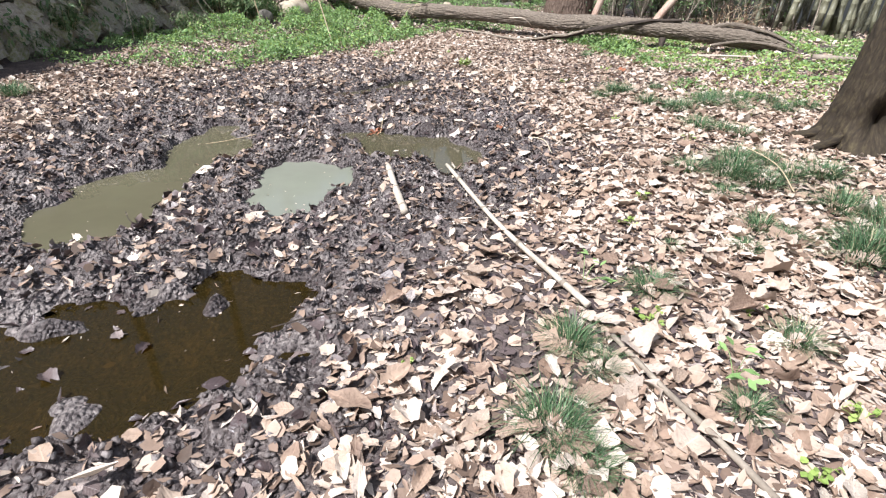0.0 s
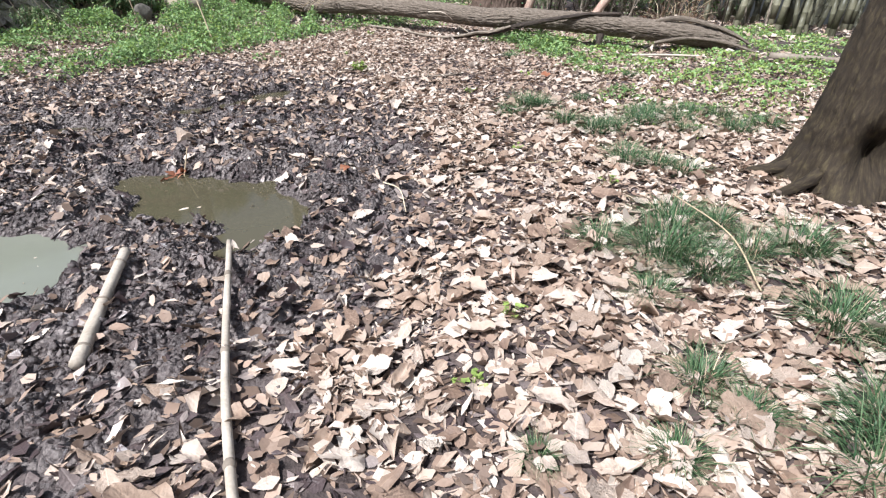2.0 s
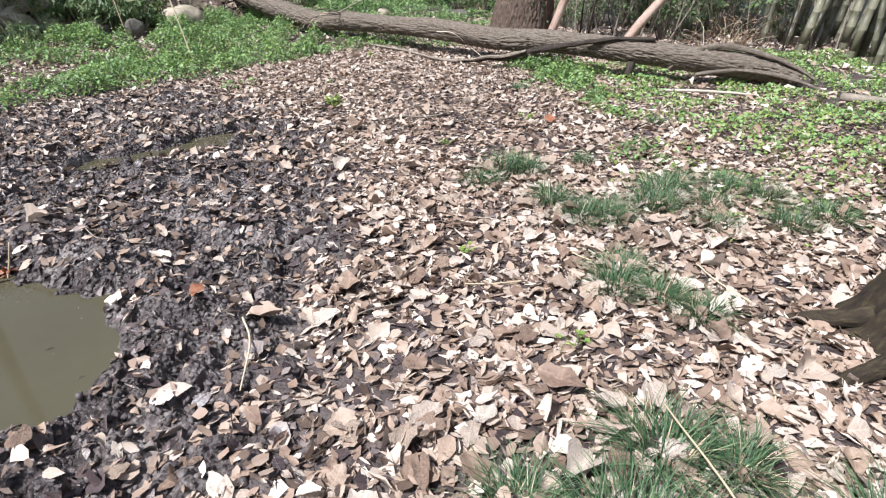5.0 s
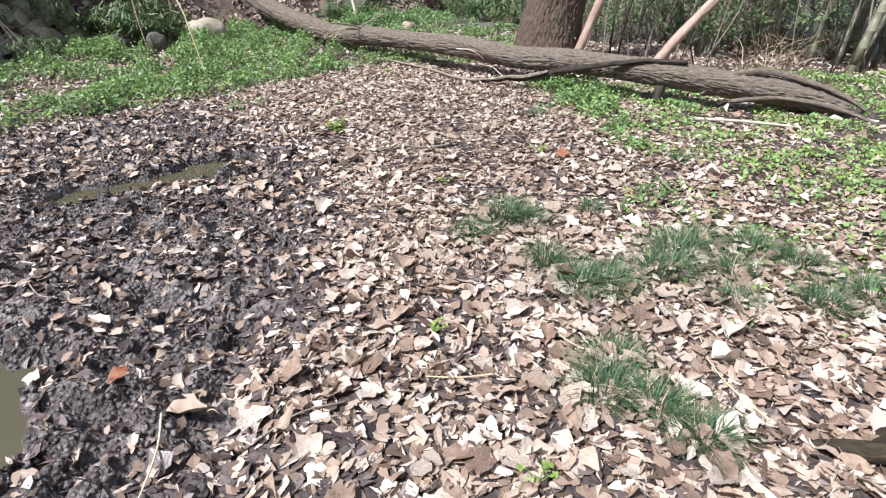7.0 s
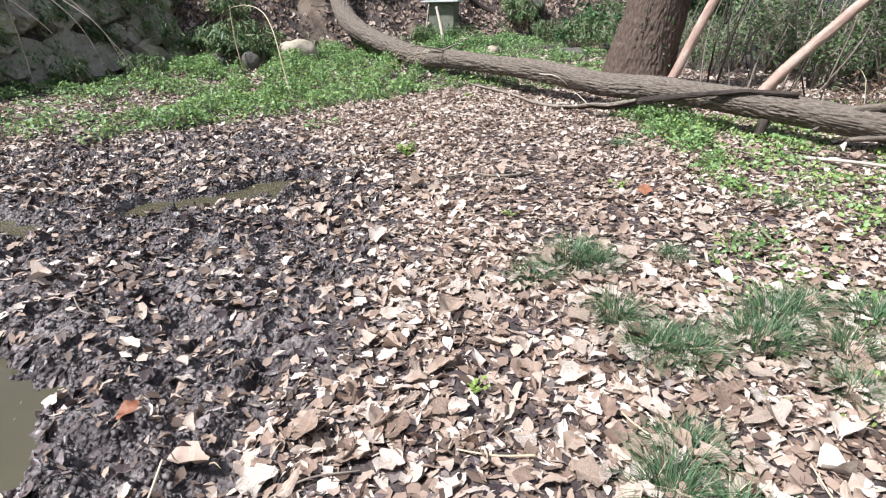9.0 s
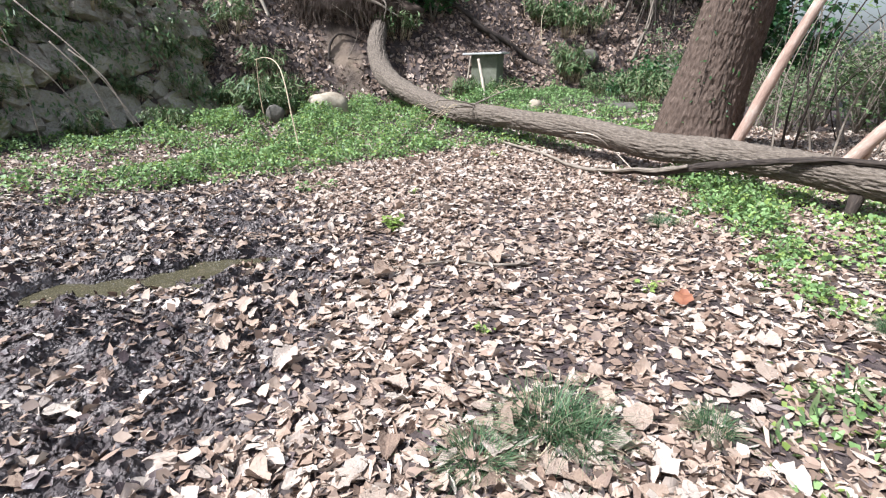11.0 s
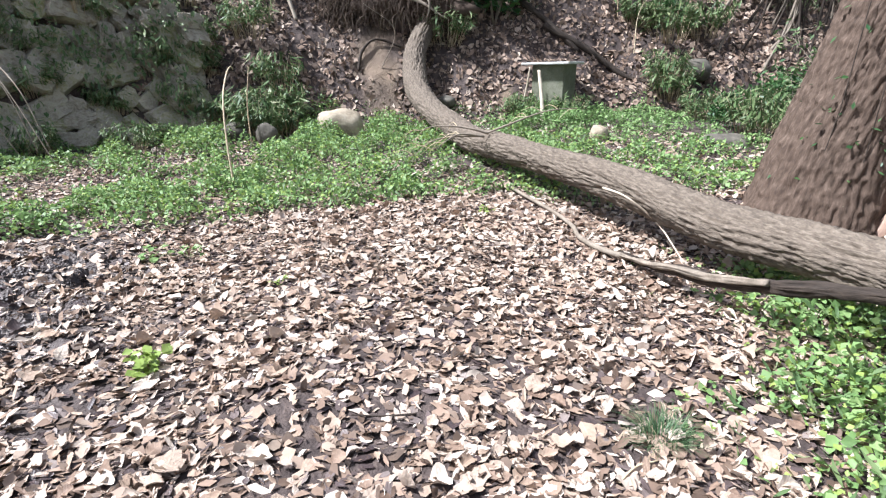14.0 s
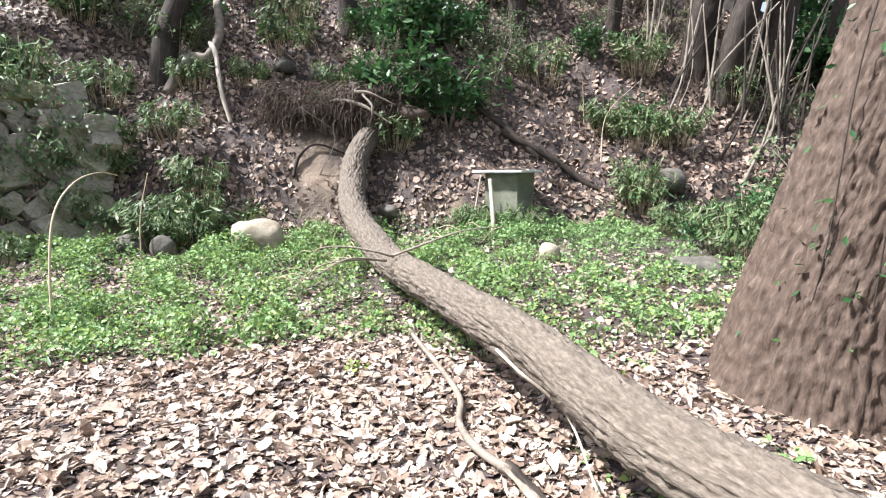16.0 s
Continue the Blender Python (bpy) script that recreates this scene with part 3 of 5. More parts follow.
for k, (a, b) in enumerate([((-0.45, 14.15, 0.64), (0.44, 14.93, 0.93)), ((-0.45, 14.15, 0.64), (-1.1, 13.75, 0.66)), ((-0.5, 14.1, 0.62), (-1.0, 13.4, 0.42)), ((-0.4, 14.1, 0.62), (-0.6, 13.2, 0.55))]):
    a, b = np.array(a), np.array(b)
    rows = [(*(a + (b - a) * u + np.array([0.05 * math.sin(5 * u + k), 0.05 * math.cos(4 * u + k), 0.08 * math.sin(3.1 * u)])), 0.014 * (1 - 0.75 * u)) for u in np.linspace(0, 1, 6)]
    tw = tube("twig", under(log, rows), TWIG, log, n=20, sides=7)
    for q in range(5):
        s = np.array(rows[2 + q % 4][:3])
        e = s + np.array([-0.25 + 0.1 * rng.random(), -0.2 + 0.3 * rng.random(), -0.25 + 0.3 * rng.random()])
        c, f, g = tube_data([(*(s - np.array(log.location)), 0.005), (*((s + e) / 2 + (0, 0, 0.05) - np.array(log.location)), 0.004), (*(e - np.array(log.location)), 0.0015)], 9, 5)
        part("twig_end", grid_mesh("twig_end", c, f, g), DRYSTALK, tw)

# ---------------------------------------------------------------- standing trees
big = thing("tree", 3.02, 14.4, 0.0, "large leaning tree trunk with red-brown furrowed bark and ivy sprigs", "tree")
tube("trunk", [(-0.06, 0, -0.1, 0.575), (0.0, 0.02, 0.6, 0.54), (0.13, 0.07, 1.3, 0.48), (0.28, 0.12, 2.1, 0.44), (0.48, 0.2, 3.2, 0.40), (0.7, 0.3, 4.5, 0.38), (0.9, 0.4, 7.5, 0.36), (1.2, 0.5, 11, 0.25)], REDBARK, big, n=420, sides=230, bark=0.014, seed=21, furrow=(32.0, 8.0),
     flare=lambda A, L: 1 + 0.28 * np.exp(-L / 0.3) * (1 + 0.45 * np.cos(5 * A + 0.8)))
small = thing("tree", 4.06, 5.08, 0.0, "smaller tree with mossy brown bark, flared roots and a hollow foot", "tree")


def hollow_foot(A, L):
    k = np.exp(-(((A - 2.62) / 0.34) ** 2) - ((L - 0.36) / 0.15) ** 2)
    return (1 + 0.5 * np.exp(-L / 0.2) * (1 + 0.5 * np.cos(4 * A + 2.2))) * (1 - 0.75 * k)


tube("trunk", [(-0.06, 0, -0.12, 0.33), (-0.03, 0, 0.3, 0.325), (0.04, 0.02, 0.8, 0.31), (0.2, 0.05, 1.6, 0.3), (0.5, 0.1, 3.2, 0.28), (0.8, 0.2, 6.5, 0.2), (1.0, 0.3, 9, 0.12)], MOSSBARK, small, n=260, sides=130, bark=0.013, seed=23, furrow=(19.0, 6.0), flare=hollow_foot)
for t, spread, n0, r0 in ((big, 0.62, 9, 0.08), (small, 0.4, 7, 0.06)):
    for k in range(n0):
        a = 6.28 * k / n0 + 0.3 * math.sin(3 * k)
        c, s = math.cos(a), math.sin(a)
        j = 1 + 0.25 * math.sin(5 * k)
        tube("root", [(spread * 0.65 * c, spread * 0.65 * s, 0.22, r0), (spread * c, spread * s, 0.08, r0 * 0.8), (1.45 * j * spread * c, 1.45 * j * spread * s, -0.01, r0 * 0.5), (1.9 * j * spread * c, 1.9 * j * spread * s, -0.08, r0 * 0.25)],
             REDBARK if t is big else MOSSBARK, t, n=30, sides=18, bark=0.008, seed=60 + k)
pole = thing("young_tree", 3.5, 14.0, 0.1, "slim leaning reddish trunk beside the large tree", "tree")
tube("trunk", [(-0.1, 0, -0.1, 0.085), (0.12, 0, 0.5, 0.075), (0.42, -0.05, 1.4, 0.07), (0.95, -0.1, 2.8, 0.06), (1.6, -0.1, 4.8, 0.045)], REDWOOD, pole, n=60, sides=20, bark=0.004, seed=24)
dead = thing("dead_branch", 4.6, 13.4, 0.1, "pale peeling dead branch leaning up behind the log", "branch")
tube("branch", [(0, 0, -0.05, 0.08), (0.45, -0.02, 0.6, 0.075), (1.15, -0.05, 1.45, 0.068), (2.2, -0.1, 2.7, 0.06), (3.4, -0.1, 4.0, 0.05)], REDWOOD, dead, n=70, sides=22, bark=0.006, seed=25)
tube("side_branch", [(0.3, 0, 0.3, 0.04), (0.25, 0.1, 0.0, 0.035), (0.15, 0.2, -0.1, 0.02)], REDWOOD, dead, n=14, sides=10)

# ---------------------------------------------------------------- leaf shapes
def leaf_template(k, rows=6, wide=0.3, fold=0.5, bend=0.9, rough=0.22):
    r = np.random.default_rng(100 + k)
    s = np.linspace(0, 1, rows)
    half = wide * np.sin(np.pi * (0.04 + 0.94 * s) ** (0.75 + 0.5 * r.random())) ** 0.75
    left, right = half * (1 + rough * r.normal(size=rows)), half * (1 + rough * r.normal(size=rows))
    f1, f2, bd, tw = fold * r.normal(0.5, 0.8), fold * r.normal(0.5, 0.8), bend * r.normal(0.2, 0.6), 0.6 * r.normal()
    mid = bd * (s - 0.5) ** 2 + 0.035 * r.normal(size=rows)
    co = np.stack([np.stack([s - 0.5, left, mid + f1 * left + tw * (s - 0.5) * left], -1),
                   np.stack([s - 0.5, 0.03 * r.normal(size=rows), mid], -1),
                   np.stack([s - 0.5, -right, mid + f2 * right - tw * (s - 0.5) * right], -1)], 1).reshape(-1, 3)
    fa = [[3 * i + j, 3 * i + 3 + j, 3 * i + 4 + j, 3 * i + 1 + j] for i in range(rows - 1) for j in (0, 1)]
    return co, np.array(fa)


def crumpled_leaf(k, rows=7, lobed=0.0, wide=0.3):
    """A large dry leaf: five corners across, ragged or lobed outline, curled edges, uneven folds."""
    r = np.random.default_rng(700 + k)
    s, c = np.linspace(0, 1, rows), np.array([-1.0, -0.5, 0, 0.5, 1.0])
    half = wide * np.sin(np.pi * (0.05 + 0.92 * s) ** (0.65 + 0.5 * r.random())) ** 0.7
    S, C = np.meshgrid(s, c, indexing="ij")
    edge = 1 + 0.16 * np.clip(r.normal(size=(rows, 5)), -1.5, 1.5) * np.abs(C) + lobed * np.abs(C) * np.cos(2 * np.pi * (2.4 * S + 0.15 * r.random()))
    y = half[:, None] * C * edge
    x = S - 0.5 + 0.05 * r.normal(size=(rows, 5)) * np.abs(C) + lobed * 0.35 * np.abs(C) * (S < 0.6)
    curl, roll = r.normal(0.05, 0.28), np.clip(r.normal(0.2, 0.3), -0.3, 0.7)
    z = roll * np.abs(y) + curl * y * y / wide + r.normal(0.1, 0.3) * (S - 0.5) ** 2 + 0.05 * r.normal(size=(rows, 5)) * np.abs(C) + 0.028 * r.normal(size=(rows, 5))
    z = z + 0.35 * r.normal() * (S - 0.5) * y
    co = np.stack([x, y, z], -1).reshape(-1, 3)
    fa = [[5 * i + j, 5 * i + 5 + j, 5 * i + 6 + j, 5 * i + 1 + j] for i in range(rows - 1) for j in range(4)]
    return co, np.array(fa)


BROAD = [crumpled_leaf(k, 7, (0.0, 0.12, 0.0, 0.2)[k % 4], (0.2, 0.36, 0.28, 0.42)[k % 4]) for k in range(32)]
DEAD = [leaf_template(k, 4, (0.1, 0.17, 0.24, 0.32)[k % 4], 0.8, 0.9, 0.22) for k in range(28)]
BITS = [leaf_template(k + 40, 3, (0.08, 0.17, 0.32)[k % 3], 0.7, 0.7, 0.45) for k in range(12)]
OVAL = [leaf_template(k + 60, 3, 0.26, 0.2, 0.3, 0.04) for k in range(5)]
ROUND = [leaf_template(k + 80, 3, 0.46, 0.3, 0.2, 0.08) for k in range(5)]
LANCE = [leaf_template(k + 120, 4, 0.09, 0.2, 0.5, 0.03) for k in range(5)]


def chip_template(k):
    """A flat scrap: two quads bent along the middle."""
    r = np.random.default_rng(1300 + k)
    w = (0.12, 0.22, 0.34)[k % 3]
    co = np.array([(-0.5, 0, 0), (-0.1, w, 0.04), (0.1, 0, 0), (-0.1, -w, 0.05), (0.3, 0.8 * w, 0.03), (0.5, 0, 0.02), (0.3, -0.8 * w, 0.04)]) + 0.05 * r.normal(size=(7, 3)) * (1, 1, 0.7)
    return co, np.array([(0, 3, 2, 1), (2, 5, 4, 1), (2, 3, 6, 5)])


CHIPS = [chip_template(k) for k in range(12)]


def scatter(n, x0, x1, y0, y1, chance):
    """Random places kept by chance(x, y)."""
    x, y = rng.uniform(x0, x1, n), rng.uniform(y0, y1, n)
    keep = rng.random(n) < chance(x, y)
    return x[keep], y[keep]


def slope(x, y):
    e = 0.12
    return (height(x + e, y) - height(x - e, y)) / (2 * e), (height(x, y + e) - height(x, y - e)) / (2 * e)


def in_pool(x, y):
    out = np.full(np.shape(x), 9.0)
    for blobs in PUDDLES.values():
        out = np.minimum(out, pool(x, y, blobs))
    return out


def litter_mesh(templates, x, y, size, lift, tilt, squeeze=(0.75, 1.2)):
    n = len(x)
    yaw = rng.uniform(0, 2 * np.pi, n)
    sx, sy = slope(x, y)
    along, across = sx * np.cos(yaw) + sy * np.sin(yaw), -sx * np.sin(yaw) + sy * np.cos(yaw)
    place = np.stack([x, y, height(x, y) + lift], -1)
    return strewn(templates, place, yaw, np.arctan(np.clip(along, -2, 2)) + rng.normal(0, tilt, n), np.arctan(np.clip(across, -2, 2)) + rng.normal(0, tilt, n), size, rng.uniform(*squeeze, n))


def patchy(x, y):
    """Litter in drifts: dark soil shows between them in the trampled middle, hardly on the dry side."""
    drift = np.clip(0.6 + 0.95 * vnoise(x, y, 0.4, 73) + 0.45 * vnoise(x, y, 1.0, 74), 0.06, 1)
    dense = np.maximum(step(1.2, 2.4, x + 0.2 * (5 - y)) * step(8.5, 6.5, y), step(10.3, 11.6, y))
    return drift + dense * (np.maximum(drift, 0.8) - drift)


def dry(x, y):
    d = bank_distance(x, y)
    return (1 - (0.88 - 0.4 * step(5.2, 7.6, y) ) * mud(x, y)) * (0.8 + 0.2 * step(0.6, 2.4, x + 0.25 * (4 - y))) * patchy(x, y) * (1 - 0.55 * green(x, y)) * (in_pool(x, y) > 1.15) * step(0.6, 0.0, d) * (0.75 + 0.25 * vnoise(x, y, 0.5, 71))


litter = thing("leaf_litter", 0, 0, 0, "thick litter of large dry tan and cream fallen leaves", "leaf litter")
litter["kind"] = "stuff"
x, y = scatter(165000, -5.6, 6.2, 0.7, 17.5, dry)
n = len(x)
body = part("fallen_leaves", grid_mesh("fallen_leaves", *litter_mesh(DEAD, x, y, 0.035 + 0.075 * rng.random(n) ** 1.8, 0.006 + 0.03 * rng.random(n) ** 2, 0.33)), LITTER, litter)
body["kind"] = "stuff"
x, y = scatter(21000, -2.6, 5.2, 0.7, 13.2, lambda x, y: np.maximum(dry(x, y), 0.1 * (in_pool(x, y) > 1.1)) * np.clip(0.7 + 0.9 * vnoise(x, y, 0.6, 75), 0.1, 1))
n = len(x)
body = part("broad_leaves", grid_mesh("broad_leaves", *litter_mesh(BROAD, x, y, 0.055 + 0.1 * rng.random(n) ** 2.2 * (1 - 0.35 * step(5, 9, y)), 0.014 + 0.022 * rng.random(n), 0.17)), LITTER, litter, "large crumpled pale fallen leaves")
body["kind"] = "stuff"
x, y = scatter(170000, -5.6, 6.0, 0.7, 14.2, lambda x, y: np.maximum(0.75 * dry(x, y), 0.17 * (in_pool(x, y) > 1.1)))
n = len(x)
body = part("leaf_scraps", grid_mesh("leaf_scraps", *litter_mesh(CHIPS, x, y, rng.uniform(0.02, 0.08, n), 0.006 + 0.02 * rng.random(n), 0.4)), BANKLEAF, litter, "small brown leaf scraps")
body["kind"] = "stuff"
x, y = scatter(38000, -5.5, 2.5, 0.5, 11.5, lambda x, y: 0.6 * mud(x, y) * np.where(in_pool(x, y) > 1.0, 1, 0.25 * (y < 2.9)))
n = len(x)
body = part("wet_leaves", grid_mesh("wet_leaves", *litter_mesh(DEAD, x, y, 0.02 + 0.085 * rng.random(n) ** 1.7, 0.002 + 0.016 * rng.random(n), 0.4)), WETLEAF, litter, "dark wet trodden leaves")
body["kind"] = "stuff"

x, y = scatter(40000, -6, 13, -4, 19, lambda x, y: 0.9 * (1 - 0.5 * green(x, y)) * np.maximum(step(5.2, 6.4, x), step(1.3, 0.5, y)) * step(-5, -1, y) * step(14, 9, x))
n = len(x)
body = part("grove_leaves", grid_mesh("grove_leaves", *litter_mesh(BITS, x, y, rng.uniform(0.07, 0.17, n), 0.01 + 0.03 * rng.random(n), 0.4)), LITTER, litter)
body["kind"] = "stuff"

x, y = scatter(1300, -3.2, 0.6, 1.2, 8.8, lambda x, y: 0.55 * (in_pool(x, y) < 1.0))
n = len(x)
body = part("floating_bits", grid_mesh("floating_bits", *strewn(BITS, np.stack([x, y, np.full(n, WATER + 0.003)], -1), rng.uniform(0, 6.28, n), rng.normal(0, 0.05, n), rng.normal(0, 0.05, n), 0.012 + 0.05 * rng.random(n) ** 3)), LITTER, litter, "leaf bits floating on the puddles")
body["kind"] = "stuff"

x, y = scatter(200000, -5.4, 6.0, 0.8, 14.4, lambda x, y: np.maximum(0.55 * (1 - mud(x, y)) * (1 - 0.5 * green(x, y)), 0.09) * (in_pool(x, y) > 1.12) * (bank_distance(x, y) < 0.3))
n = len(x)
a, b = int(0.24 * n), int(0.62 * n)
for q, mat, low, high, words in ((slice(0, a), LITTER, 0.045, 0.11, "flat matted pale leaf mulch"), (slice(a, b), BANKLEAF, 0.03, 0.1, "flat matted brown leaf mulch"), (slice(b, n), WETLEAF, 0.03, 0.085, "flat matted dark leaf mulch")):
    m = len(x[q])
    body = part("under_leaves", grid_mesh("under_leaves", *litter_mesh(CHIPS, x[q], y[q], rng.uniform(low, high, m), 0.003 + 0.009 * rng.random(m), 0.16)), mat, litter, words)
    body["kind"] = "stuff"
n = 24
x, y = rng.uniform(-2.5, -0.75, n), rng.uniform(1.45, 2.6, n)
keep = pool(x, y, PUDDLES["brown"]) < 0.98
n = int(keep.sum())
body = part("drowned_leaves", grid_mesh("drowned_leaves", *strewn(BROAD, np.stack([x[keep], y[keep], np.full(n, WATER + 0.001)], -1), rng.uniform(0, 6.28, n), rng.normal(0, 0.06, n), rng.normal(0, 0.06, n), rng.uniform(0.04, 0.11, n))), WETLEAF, litter, "dark sodden leaves half sunk in the brown puddle")
body["kind"] = "stuff"


def scarred(x, y):
    out = np.ones(np.shape(x))
    for sx, sy, sr in SCARS:
        out *= step(0.6, 1.1, np.hypot(x - sx, y - sy) / sr)
    return out


x, y = scatter(200000, -10, 7, 9, 25, lambda x, y: step(-0.3, 0.4, bank_distance(x, y)) * step(8.5, 6.5, bank_distance(x, y)) * (1 - 0.85 * step(13.2, 12.4, y) * step(1.0, 0.8, bank_distance(x, y))) * scarred(x, y) * (0.6 + 0.4 * vnoise(x, y, 0.8, 72)))
n = len(x)
body = part("bank_leaves", grid_mesh("bank_leaves", *litter_mesh(CHIPS, x, y, rng.uniform(0.06, 0.15, n), 0.01 + 0.04 * rng.random(n), 0.5)), BANKLEAF, litter, "brown leaves on the bank")
body["kind"] = "stuff"

# ---------------------------------------------------------------- herbs
herbs = thing("ground_cover", -1.5, 12.0, 0.0, "low green herbs and ivy growing under the bank and log", "ground cover")
herbs["kind"] = "stuff"
herbs.location = (0, 0, 0)


def herb_mesh(n, low, high, templates, x0, x1, y0, y1, power, reach, side=1.0):
    x, y = scatter(n, x0, x1, y0, y1, lambda x, y: green(x, y) ** power * np.clip(0.45 + 0.75 * vnoise(x, y, 0.3, 81) + 0.35 * vnoise(x, y, 1.1, 82), 0.03, 1))
    n = len(x)
    tall = reach * np.clip(0.4 + 0.8 * vnoise(x, y, 0.3, 81), 0.08, 1) * green(x, y)
    place = np.stack([x, y, height(x, y) + 0.015 + tall * rng.random(n) ** 0.7], -1)
    return strewn(templates, place, rng.uniform(0, 2 * np.pi, n), rng.normal(0.1, 0.6, n), rng.normal(0, 0.6, n), rng.uniform(low, high, n))


for mat, args in ((HERB, (150000, 0.022, 0.058, ROUND, -6.3, 3.6, 7.5, 20.5, 1.2, 0.3)), (HERB, (90000, 0.025, 0.06, OVAL, -6.3, 3.6, 7.5, 20.5, 1.0, 0.36)), (LIME, (48000, 0.02, 0.05, ROUND, -6.0, 3.6, 8.5, 16.5, 1.5, 0.32)),
                  (HERB, (56000, 0.02, 0.05, ROUND, 1.0, 9.5, 4.2, 14.2, 1.1, 0.12)), (SASA, (50000, 0.05, 0.14, LANCE, -6.3, 3.6, 7.5, 20.5, 0.8, 0.3)), (LIME, (56000, 0.018, 0.04, ROUND, 1.2, 9.0, 5.5, 13.5, 1.1, 0.1))):
    body = part("herb_leaves", grid_mesh("herb_leaves", *herb_mesh(*args)), mat, herbs)
    body["kind"] = "stuff"


# ---------------------------------------------------------------- grass tufts
def tuft_mesh(seed, blades=230, spread=0.13, length=0.2):
    r = np.random.default_rng(seed)
    a, rad = r.uniform(0, 2 * np.pi, blades), spread * np.sqrt(r.random(blades))
    out = a + r.normal(0, 0.7, blades)
    ln = length * r.uniform(0.5, 1.25, blades)
    lean = r.uniform(0.15, 1.5, blades)
    co, fa, k = [], [], 0
    base = np.stack([rad * np.cos(a), rad * np.sin(a), np.full(blades, -0.01)], -1)
    sides = np.stack([-np.sin(out), np.cos(out), np.zeros(blades)], -1)
    wide = r.uniform(0.0018, 0.0046, blades)
    for i, u in enumerate((0, 0.4, 0.75, 1.0)):
        reach, rise = ln * lean * u**1.5, ln * (u - 0.45 * lean * u**2.2)
        mid = base + np.stack([np.cos(out) * reach, np.sin(out) * reach, rise], -1)
        w = wide * (1 - 0.85 * u)
        co += [mid - sides * w[:, None], mid + sides * w[:, None]]
    co = np.stack(co, 1).reshape(-1, 3)
    quad = np.array([[0, 1, 3, 2], [2, 3, 5, 4], [4, 5, 7, 6]])
    fa = (quad[None] + (np.arange(blades) * 8)[:, None, None]).reshape(-1, 4)
    return grid_mesh("grass_tuft", co, fa)


TUFTS = [(tuft_mesh(300 + k, 250 + 30 * k, 0.085 + 0.015 * k, 0.17 + 0.012 * k), tuft_mesh(340 + k, 34, 0.1 + 0.015 * k, 0.17)) for k in range(6)]
# centres and sizes of the tufts on the litter
GRASSES = [(2.81, 5.44, 1.2), (2.95, 5.3, 1.0), (2.6, 5.5, 1.0), (2.5, 4.46, 1.2), (2.3, 4.14, 1.25), (2.45, 3.98, 1.1), (2.72, 4.4, 1.1), (2.75, 4.1, 1.0), (2.1, 3.79, 0.8), (2.0, 4.25, 0.9), (2.77, 6.42, 1.1), (2.2, 7.3, 1.1),
           (2.45, 6.65, 1.2), (2.62, 6.4, 1.2), (2.35, 7.25, 1.0), (1.98, 6.98, 0.9), (3.3, 6.9, 1.1), (3.13, 6.6, 1.0), (3.5, 7.1, 1.1), (3.55, 6.65, 1.0), (3.43, 6.28, 0.9), (3.85, 8.74, 0.8), (2.84, 7.5, 0.6), (3.8, 7.0, 1.0),
           (2.04, 3.2, 1.0), (2.1, 3.0, 0.8), (2.8, 3.5, 1.3), (2.95, 3.3, 1.2), (2.4, 2.75, 1.2), (2.6, 2.9, 1.2), (1.79, 2.85, 0.8), (0.56, 1.95, 0.95), (0.66, 1.8, 0.6), (1.08, 2.43, 0.8), (0.4, 1.45, 0.85), (0.47, 1.3, 0.65), (1.37, 2.88, 0.55),
           (1.58, 1.96, 0.8), (1.16, 1.55, 0.6), (3.9, 6.3, 1.0), (4.2, 6.4, 1.0), (2.61, 10.5, 0.7), (3.1, 2.9, 1.2), (-4.94, 6.4, 1.3), (-5.1, 6.55, 1.1), (2.69, 5.75, 0.9), (3.05, 4.15, 1.1), (4.0, 6.8, 0.9)]
for k, (gx0, gy0, s) in enumerate(GRASSES):
    t = thing("grass_tuft", gx0, gy0, ground_at(gx0, gy0), "tuft of fine dark green grass among dry leaves", "grass", "grass tufts on the litter")
    part("blade_tuft", TUFTS[k % 6][0], GRASS, t)
    part("straw_tuft", TUFTS[k % 6][1], DRYSTALK, t, "withered straw-coloured blades")
    s *= 0.76
    t.rotation_euler, t.scale = (0, 0, 2.4 * k), (s, s, s * (0.9 + 0.3 * ((k * 7) % 5) / 5))


# ---------------------------------------------------------------- seedlings
def seedling(x, y, s, mat, words, n=14, templates=ROUND, name="seedling"):
    t = thing(name, x, y, ground_at(x, y), words, "seedling")
    stems, place = [], []
    for k in range(n):
        a, r, h = rng.uniform(0, 6.28), s * rng.uniform(0.2, 1.0), s * rng.uniform(0.25, 0.9)
        e = (r * math.cos(a), r * math.sin(a), h)
        stems.append(tube_data([(0, 0, -0.01, 0.002), (e[0] * 0.5, e[1] * 0.5, h * 0.75, 0.0016), (*e, 0.001)], 5, 4))
        place += [e] * 3
    place = np.array(place)
    m = len(place)
    part("stem_tangle", grid_mesh("stem_tangle", *merged(stems)), mat, t)
    part("foliage", grid_mesh("foliage", *strewn(templates, place + rng.normal(0, 0.1 * s, (m, 3)), rng.uniform(0, 6.28, m), rng.normal(0, 0.3, m), rng.normal(0, 0.3, m), rng.uniform(0.25, 0.45, m) * s)), mat, t)
    return t


